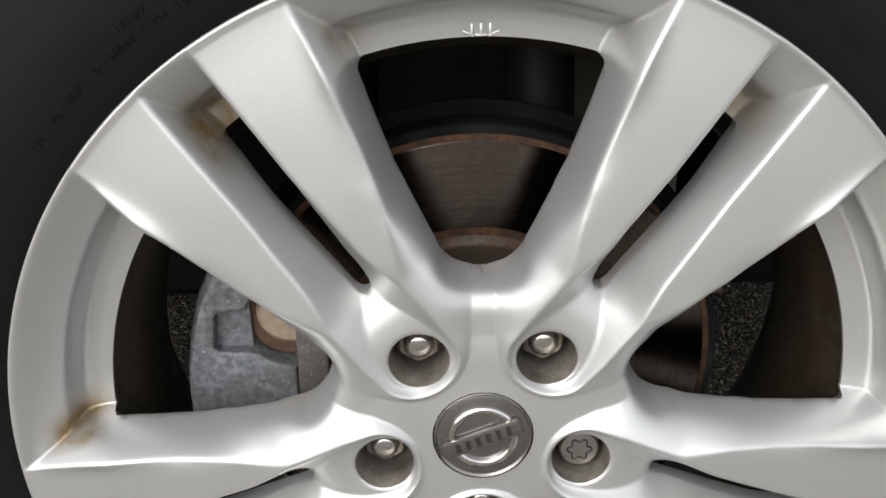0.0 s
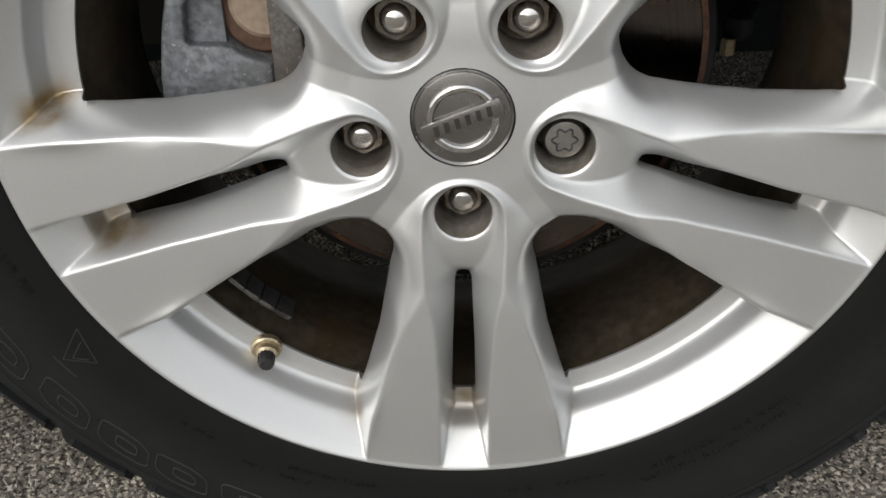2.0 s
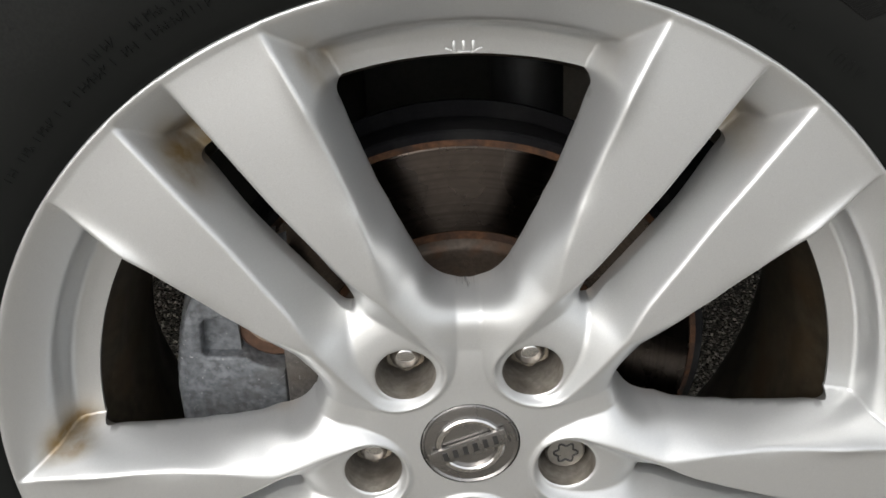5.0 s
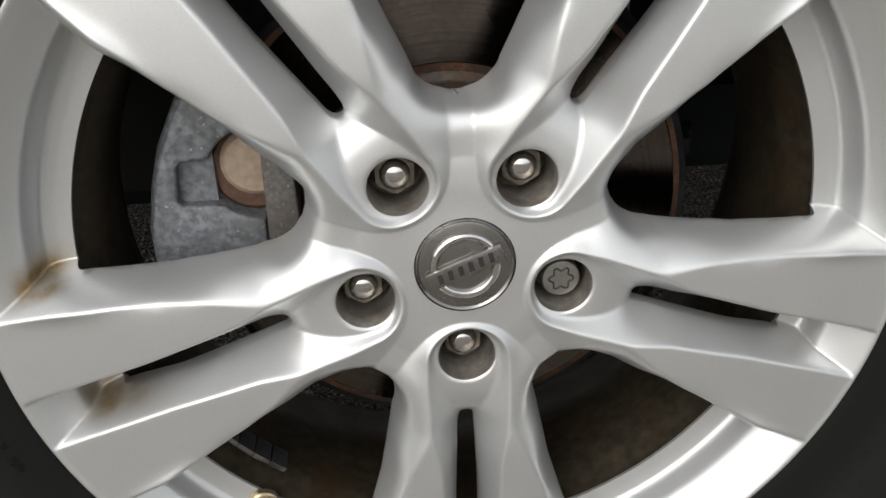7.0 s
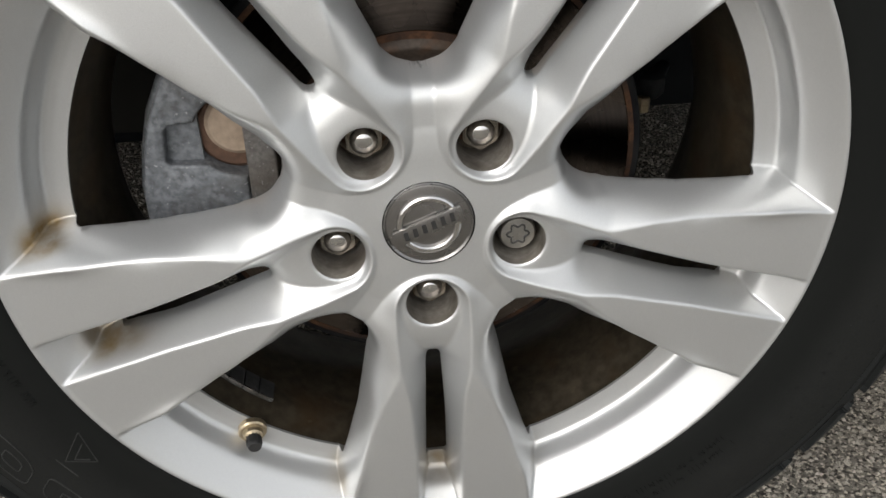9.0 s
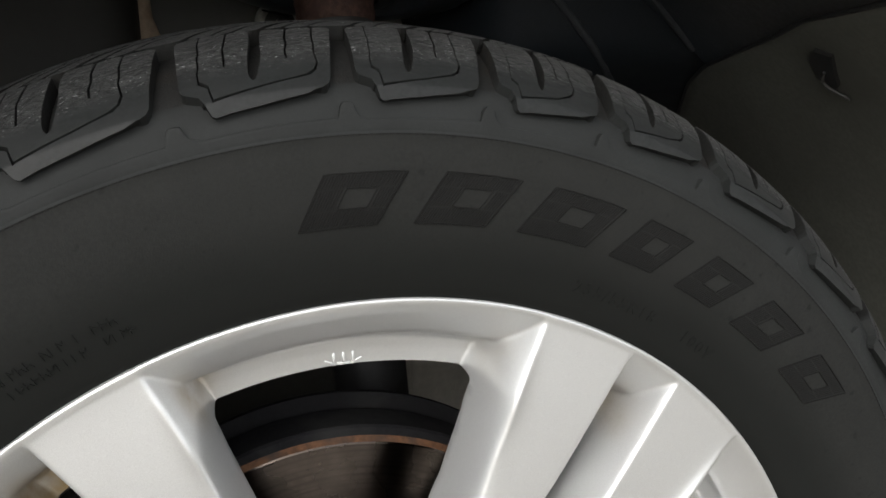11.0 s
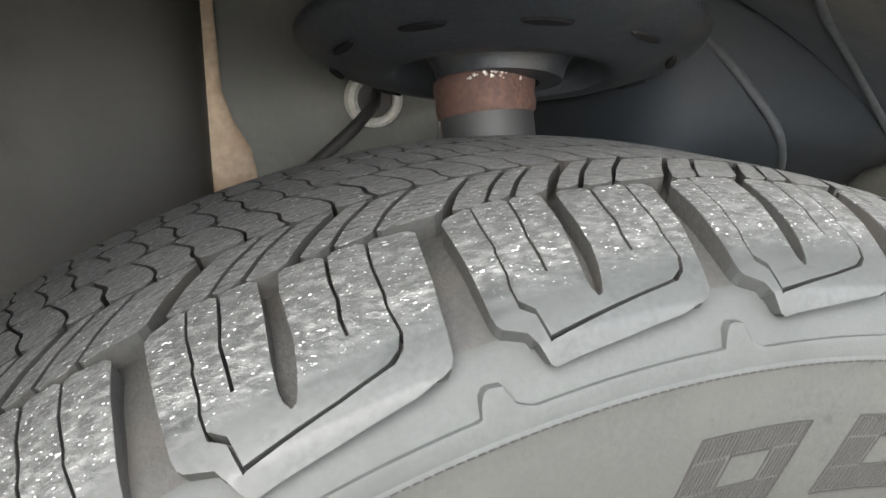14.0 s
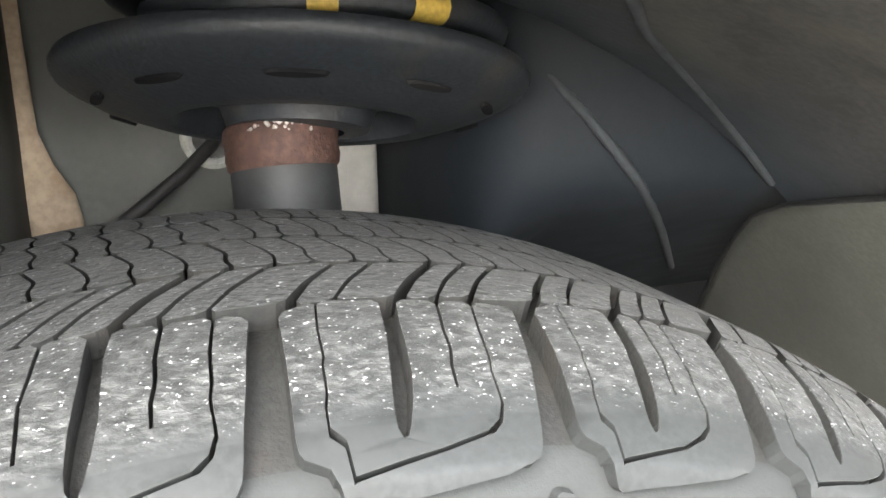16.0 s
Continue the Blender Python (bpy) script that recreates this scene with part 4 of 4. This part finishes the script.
def plate(name, outline, y0, y1, mat, parent, bevel=0.002, label=""):
    """An outline of (x, z) in mm about the wheel's axis, as a bevelled plate from depth y0 to y1."""
    bm = bmesh.new()
    f = bm.faces.new([bm.verts.new((x / 1000, y0, ZC + z / 1000)) for x, z in outline])
    out = bmesh.ops.extrude_face_region(bm, geom=[f])
    for v in out["geom"]:
        if isinstance(v, bmesh.types.BMVert):
            v.co.y = y1
    bmesh.ops.recalc_face_normals(bm, faces=bm.faces)
    if bevel:
        bmesh.ops.bevel(bm, geom=[e for e in bm.edges if abs(e.verts[0].co.y - y0) < 1e-6 and abs(e.verts[1].co.y - y0) < 1e-6], offset=bevel, segments=3, affect="EDGES", profile=0.5)
    bmesh.ops.triangulate(bm, faces=[q for q in bm.faces if len(q.verts) > 4])
    me = bpy.data.meshes.new(name)
    bm.to_mesh(me)
    bm.free()
    me.materials.append(mat)
    me.shade_smooth()
    me.set_sharp_from_angle(angle=radians(35))
    ob = new(name, me)
    under(ob, parent)
    if label:
        ob["label"] = label
    return ob


bore = [(-112 - 25 * math.cos(a), 36 + 26 * math.sin(a)) for a in np.linspace(1.35, -1.45, 22)]
notch = [q for q in bore if q[1] > 46] + [(-151, 45), (-153.5, 42), (-155.5, 22), (-153, 19.5), (-135, 19)] + [q for q in bore if q[1] < 18]
plate("caliper_body", [(-108, -44), (-170, -44), (-174, -30), (-173.5, 0), (-169, 24), (-163, 46), (-150, 74), (-138, 92), (-106, 96)] + notch + [(-108, 8)], 0.068, 0.092, M_CALIPER, caliper, 0.0025)
plate("recess_floor", [(-134, 14), (-158, 14), (-156, 50), (-134, 50)], 0.0765, 0.092, M_CALIPER, caliper, 0.0)
plate("caliper_back", [(-104, -46), (-174, -46), (-178, -30), (-178, 0), (-173, 26), (-166, 50), (-152, 78), (-100, 94)], 0.083, 0.135, M_CALIPER, caliper, 0.004)
boot = lathe("piston_boot", [(0.0001, 0.004), (0.0170, 0.0035), (0.0198, 0.001), (0.0208, -0.004), (0.0212, -0.006)], facing(-0.1110, 0.080, ZC + 0.040), M_PISTON, caliper, label="tan rubber piston boot")
lathe("boot_flange", [(0.0120, 0.002), (0.0235, 0.0015), (0.0262, -0.001), (0.0275, -0.004)], facing(-0.112, 0.0815, ZC + 0.036), M_BOOT_SHADE, boot, label="rusty brown flange")
plate("caliper_bracket", [(-107, -44), (-89, -44), (-87.5, -30), (-88, 20), (-90, 60), (-100, 84), (-106, 60)], 0.064, 0.10, M_BRACKET, caliper, 0.0015)


joint = thing("tie_rod_end", (0.27, 0.42, 0.24), "greasy steel tie rod end with a yellowish nut", "tie rod")
lathe("joint_body", [(0.0001, 0.016), (0.008, 0.0155), (0.0135, 0.011), (0.0150, 0.004), (0.0140, -0.006), (0.009, -0.012), (0.0001, -0.013)], pose(0.272, 0.425, 0.256), M_STEEL, joint)
lathe("joint_nut", [(0.0001, 0.008), (0.0068, 0.0078), (0.0074, 0.006), (0.0074, -0.008), (0.0001, -0.0082)], pose(0.262, 0.414, 0.241), M_BRASS, joint, 6, "yellowish nut")
tube("rod", [(0.276, 0.430, 0.258), (0.32, 0.50, 0.27), (0.40, 0.60, 0.28)], 0.008, M_STEEL, joint)

# ---- strut, spring and what lies behind ----
SX, SY = 0.050, 0.262
strut = thing("suspension_strut", (SX, SY, 0.5), "dark suspension strut with a rusty collar and a pierced spring seat", "suspension strut")
LEAN = Matrix.Rotation(radians(-14), 4, "X")          # the strut's top leans inboard
AT = Matrix.Translation((SX, SY, 0.712)) @ LEAN
lathe("strut_tube", [(0.0245, -0.29), (0.0245, -0.008), (0.0245, 0.02)], AT, M_STRUT, strut, label="grey strut tube")
lathe("collar", [(0.0246, -0.0115), (0.0258, -0.010), (0.0266, -0.006), (0.0260, -0.001), (0.0270, 0.004), (0.0262, 0.0080), (0.0246, 0.0095)], AT, M_COLLAR, strut, label="rusty weld collar")
bm = bmesh.new()                                          # weld spatter on the collar
rnd = random.Random(3)
for i in range(26):
    a, h = rnd.gauss(4.6, 0.25), 0.0060 + rnd.uniform(-0.003, 0.002)
    bmesh.ops.create_icosphere(bm, subdivisions=1, radius=rnd.uniform(0.0005, 0.0012), matrix=AT @ Matrix.Translation((0.0266 * math.cos(a), 0.0266 * math.sin(a), h)))
me = bpy.data.meshes.new("weld_bead")
bm.to_mesh(me)
bm.free()
me.materials.append(M_WELD)
me.shade_smooth()
under(new("weld_bead", me), strut)["label"] = "bright weld spatter"
SEAT = Matrix.Translation((0.0585, SY, 0.7215)) @ LEAN @ Matrix.Rotation(radians(6.2), 4, "Y") @ Matrix.Diagonal((1.055, 1.055, 1.0, 1.0))
lathe("spring_seat", [(0.020, -0.004), (0.031, -0.003), (0.034, 0.006), (0.038, 0.012), (0.047, 0.012), (0.0515, 0.004), (0.0535, -0.0005), (0.057, -0.0018), (0.064, -0.001), (0.071, 0.0012), (0.078, 0.0034), (0.087, 0.0066),
                      (0.0955, 0.0110), (0.0995, 0.0138), (0.1014, 0.0168), (0.1018, 0.0198), (0.1005, 0.0225), (0.0975, 0.0235), (0.0945, 0.021), (0.09, 0.013), (0.03, 0.0145)], SEAT, M_STEEL, strut, 96, "dark pressed-steel spring seat")
for i in range(10):
    m = SEAT @ Matrix.Rotation(2 * math.pi * i / 10 + 0.13, 4, "Z") @ Matrix.Translation((0.0835, 0, 0.0042)) @ pose(0, 0, 0, 0, -14, 0)
    lathe("drain_hole", [(0.0001, -0.0008), (0.0056, -0.0008), (0.0062, 0.0006)], m @ Matrix.Diagonal((0.40, 1.9, 1, 1)), M_DARK, strut, 20)


def coil_line(t0, t1, n):
    return [SEAT @ Vector((0.086 * math.cos(t), 0.086 * math.sin(t), 0.0265 + 0.008 * max(0, t + 2.2))) for t in np.linspace(t0, t1, n)]


spring = tube("coil_spring", coil_line(-2.4, 14, 150), 0.0068, M_STEEL, strut, "dark coil spring with yellow paint marks", 12)
for t0, t1 in ((-1.28, -1.10), (-1.72, -1.60)):
    tube("paint_mark", coil_line(t0, t1, 6), 0.0071, M_YELLOW, spring, "yellow paint mark", 12)


def sheet(name, plan, z0, z1, mat, label, category, thick=0.003, kind="structure", rows=12):
    """A standing sheet over a line of (x, y) in the plan, with some thickness."""
    pts = [Vector(p) for p in plan]
    verts, faces = [], []
    n = len(pts)
    for side in (0, 1):
        for k in range(rows + 1):
            z = z0 + (z1 - z0) * k / rows
            verts += [(p.x, p.y + side * thick, z) for p in pts]
    lay = n * (rows + 1)
    for side in (0, 1):
        for k in range(rows):
            for i in range(n - 1):
                a = side * lay + k * n + i
                q = (a, a + 1, a + n + 1, a + n)
                faces.append(q if side == 0 else q[::-1])
    for i in range(n - 1):
        faces += [(i, i + lay, i + 1 + lay, i + 1), (rows * n + i, rows * n + i + 1, lay + rows * n + i + 1, lay + rows * n + i)]
    for k in range(rows):
        for i in (0, n - 1):
            a = k * n + i
            faces.append((a, a + n, a + n + lay, a + lay))
    return tagged(recalc(part(name, verts, faces, mat), 30), label, category, kind=kind)


def bend(points, n=6):
    """A smoothed line through plan points."""
    p = [Vector(q) for q in points]
    out = []
    for i in range(len(p) - 1):
        a, b, c, d = p[max(i - 1, 0)], p[i], p[i + 1], p[min(i + 2, len(p) - 1)]
        for k in range(n):
            t = k / n
            out.append(0.5 * (2 * b + (c - a) * t + (2 * a - 5 * b + 4 * c - d) * t * t + (3 * b - a - 3 * c + d) * t ** 3))
    return out + [p[-1]]


sheet("inner_wall", bend([(-0.12, 0.428), (-0.062, 0.424), (0.0, 0.412), (0.05, 0.413), (0.082, 0.414)]), 0.262, 0.90, M_BODYMETAL, "inner body panel of the wheel house, coloured darker for shade", "body panel")
sheet("inner_wall", bend([(0.0825, 0.410), (0.11, 0.411), (0.136, 0.415), (0.150, 0.432), (0.22, 0.44)]), 0.262, 0.90, M_DULLWHITE, "dusty white painted inner body panel", "body panel")
sheet("inner_wall", bend([(-0.55, 0.36), (-0.35, 0.385), (-0.2, 0.375), (-0.12, 0.385), (-0.082, 0.40), (-0.074, 0.424)]), 0.262, 0.90, M_BODYDARK, "dull dark grey inner body panel of the wheel house", "body panel")


def end_wall():
    """The liner's inner wall: upright above, leaning inboard below."""
    line = bend([(0.142, 0.425), (0.146, 0.34), (0.16, 0.275), (0.20, 0.250), (0.27, 0.238), (0.36, 0.235), (0.5, 0.235), (0.9, 0.235)])
    rows, n = 30, len(line)
    verts = []
    for back in (0, 0.003):
        for k in range(rows + 1):
            z = 0.46 + 0.40 * k / rows
            verts += [(p.x, min(p.y + 2.1 * float(soft(0.676 - z, 0.006)) * min(1, max(0, (p.x - 0.15) / 0.06)), 0.6) + back, z) for p in line]
    lay = n * (rows + 1)
    faces = [(a, a + 1, a + n + 1, a + n) for k in range(rows) for i in range(n - 1) for a in (k * n + i,)]
    faces += [tuple(q + lay for q in f[::-1]) for f in faces]
    faces += [(k * n, k * n + n, k * n + n + lay, k * n + lay) for k in range(rows)]
    ob = recalc(part("arch_end_wall", verts, faces, M_PLASTIC), 50)
    tagged(ob, "black plastic end wall of the wheel arch liner", "liner", kind="structure")


end_wall()


def seam():
    """A thick bead of sealer running down the panel joint, wider at its foot."""
    pts = [(-0.075, 0.86, 0.008), (-0.074, 0.76, 0.007), (-0.073, 0.71, 0.0075), (-0.071, 0.69, 0.012), (-0.066, 0.672, 0.017), (-0.064, 0.655, 0.018), (-0.065, 0.62, 0.015), (-0.065, 0.5, 0.012)]
    verts, faces = [], []
    for x, z, w in pts:
        for k in range(7):
            a = math.pi * k / 6
            verts.append((x - w * math.cos(a), 0.424 - 0.4 * w * math.sin(a) - 0.006, z))
    faces = [(i * 7 + k, i * 7 + k + 1, i * 7 + 8 + k, i * 7 + 7 + k) for i in range(len(pts) - 1) for k in range(6)]
    ob = recalc(part("seam_sealer", verts, faces, M_SEAM), 80)
    tagged(ob, "lumpy tan seam sealer along the body panel joint", "sealer")


seam()
grommet = thing("cable_grommet", (0.033, 0.405, 0.68), "pale round cable grommet with a black cable through the inner panel", "grommet")
lathe("grommet_ring", [(0.0125, -0.004), (0.0130, 0.006), (0.0160, 0.008), (0.0190, 0.005), (0.0198, -0.004)], facing(0.033, 0.408, 0.702), M_GROMMET, grommet, 40)
lathe("hole", [(0.0001, 0.0), (0.0128, 0.0)], facing(0.033, 0.4065, 0.702), M_BLACK, grommet, 30)
tube("cable", [(0.036, 0.41, 0.706), (0.031, 0.398, 0.699), (0.012, 0.39, 0.683), (-0.03, 0.375, 0.655), (-0.09, 0.35, 0.60)], 0.0042, M_BLACK, grommet, "black cable")

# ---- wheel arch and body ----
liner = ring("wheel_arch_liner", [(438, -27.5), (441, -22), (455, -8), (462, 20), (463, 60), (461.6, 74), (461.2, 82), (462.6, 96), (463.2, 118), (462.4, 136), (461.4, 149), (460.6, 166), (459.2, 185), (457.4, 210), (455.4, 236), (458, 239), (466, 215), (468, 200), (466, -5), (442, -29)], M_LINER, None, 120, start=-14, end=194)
tagged(liner, "dusty black plastic wheel arch liner with moulded ribs", "liner", kind="structure")


for line in ([(0.1807, 0.2601, 0.7466), (0.1918, 0.2532, 0.7318), (0.2021, 0.2477, 0.7199), (0.2346, 0.2462, 0.6817), (0.2964, 0.3163, 0.6374), (0.4193, 0.479, 0.5589)],
             [polar(0.4612, 72.5, 0.130), polar(0.4600, 68.4, 0.155), polar(0.4588, 63.8, 0.190), polar(0.4576, 56.1, 0.2165), polar(0.4560, 47.0, 0.2345)]):
    tagged(tube("liner_rib", [p + Vector((0, 0.0012, 0)) for p in bend(line, 5)], 0.0030, M_RIB), "raised dusty rib on the black liner wall", "rib", group="liner ribs")


def flap():
    """The lower liner piece, lying just inside the arch, with a rounded corner."""
    verts, faces = [], []
    rows, cols = 40, 60
    for k in range(rows + 1):
        for i in range(cols + 1):
            y = -12 + 602 * i / cols
            top = curve(y + 0.0, [-12, 87, 130, 180, 233, 280], [54, 51.3, 49.1, 47.3, 45.1, 42.0]) if y < 270 else float(np.interp(y, [270, 280, 318, 365, 411, 440, 500, 590], [42.8, 42.0, 38.4, 33.2, 27.2, 23.0, 12.0, -6.0]))
            deg = float(top) - (float(top) + 12) * k / rows
            verts.append(polar(0.4528 - 0.0012 * math.sin(i * 0.35) + 0.003 * (i / cols) ** 8, deg, y / 1000))
    faces = [(k * (cols + 1) + i, k * (cols + 1) + i + 1, (k + 1) * (cols + 1) + i + 1, (k + 1) * (cols + 1) + i) for k in range(rows) for i in range(cols)]
    guard = thing("splash_guard", (0.3, 0.2, 0.3), "dusty olive-grey splash guard inside the wheel arch", "splash guard")
    ob = part("panel", verts, faces, M_FLAP, guard)
    mod = ob.modifiers.new("thickness", "SOLIDIFY")
    mod.thickness = 0.003
    # an added black bar draws the shadow gap along the panel's upper edge
    tube("edge_shadow", [Vector(p) + Vector((0, 0, 0.0005)) for p in verts[:cols + 1]], 0.0014, M_BLACK, guard, "black bar for the shadow gap along the edge", 8)


flap()
clip = thing("liner_clip", (0.312, 0.1, 0.676), "torn black liner corner with a pale bent wire clip", "clip")
NORMAL = Vector((0.3145, 0, 0.327)).normalized()
flat = [polar(0.4508, d, y) for d, y in ((47.6, 0.086), (48.2, 0.098), (47.2, 0.108), (45.2, 0.112), (43.4, 0.108), (44.2, 0.100), (45.4, 0.096))]
recalc(part("torn_corner", flat + [p + NORMAL * 0.003 for p in flat], [tuple(range(7)), tuple(range(7, 14))] + [(i, (i + 1) % 7, (i + 1) % 7 + 7, i + 7) for i in range(7)], M_BLACK, clip), 40)
loop = [polar(0.4495 - 0.002 * math.sin(math.pi * k / 14), 46.0 - 3.0 * k / 14, 0.100 + 0.005 * math.sin(1.6 * math.pi * k / 14)) for k in range(15)]
tube("wire", loop, 0.0010, M_LEAD, clip, "pale bent wire", 8)

car = thing("car", (0, 0.5, 0.2), "white painted car body side with a wheel opening", "car")


def fender():
    """The side of the car, with the wheel's opening and a rolled lip."""
    verts, faces = [], []
    ang = np.radians(np.linspace(-15, 195, 121))
    prof = ((0.452, -0.020), (0.4400, -0.024), (0.4375, -0.028), (0.4372, -0.032), (0.4395, -0.0355), (0.445, -0.0375), (0.455, -0.039))
    k = len(prof) + 1
    for a in ang:
        c, s = math.cos(a), math.sin(a)
        far = min(1.3 / max(abs(c), 1e-6), (0.62 if s > 0 else 0.12) / max(abs(s), 1e-6))
        for r, y in prof:
            verts.append((r * c, y, ZC + r * s))
        far = max(far, 0.47)
        verts.append((far * c, -0.03, ZC + far * s))
    for i in range(len(ang) - 1):
        faces += [(i * k + j, i * k + j + 1, (i + 1) * k + j + 1, (i + 1) * k + j) for j in range(k - 1)]
    return recalc(part("fender", verts, faces, M_PAINT, car, "white painted fender"), 40)


fender()
# plain unseen body boxes, added to block daylight from above and behind
box("unseen_hood", (2.6, 1.7, 0.02), pose(0, 0.80, ZC + 0.625), M_PAINT, car, 0.008)
for x in (-1.31, 1.31):
    box("unseen_body_end", (0.02, 1.68, 0.76), pose(x, 0.81, 0.605), M_PAINT, car, 0.008)
box("unseen_body_side", (2.6, 0.02, 0.76), pose(0, 1.66, 0.605), M_PAINT, car, 0.008)
box("underbody", (2.6, 1.16, 0.09), pose(0, 1.04, 0.263), M_PLASTIC, car, label="dark underbody")


# ---- loose stone chips of the asphalt ----
def chips():
    rnd = random.Random(5)
    verts, faces = [], []
    for k in range(40000):
        x, y = rnd.uniform(-0.62, 0.62), rnd.uniform(-0.08, 0.50) if k < 24000 else rnd.uniform(0.50, 1.15)
        if abs(x) < (0.12 if y < 0.5 else 0.22):
            continue
        s = rnd.uniform(0.0014, 0.0036)
        turn = Euler((rnd.uniform(-.4, .4), rnd.uniform(-.4, .4), rnd.uniform(0, 6.3))).to_matrix()
        b = len(verts)
        for dx, dy, dz in ((1, 0, 0), (-.3, .8, 0), (-1, .1, 0), (.1, -.9, 0), (.1, .1, .7), (-.1, 0, -.6)):
            v = turn @ Vector((dx * s * rnd.uniform(.7, 1.3), dy * s * rnd.uniform(.7, 1.3), dz * s * rnd.uniform(.8, 1.2)))
            verts.append((x + v.x, y + v.y, v.z + s * 0.25))
        for i in range(4):
            faces += [(b + i, b + (i + 1) % 4, b + 4), (b + (i + 1) % 4, b + i, b + 5)]
    ob = part("stone_chips", verts, faces, M_CHIPS, smooth=False)
    tagged(ob, "grey, beige and white stone chips of the coarse asphalt", "stone chips", kind="stuff")


chips()
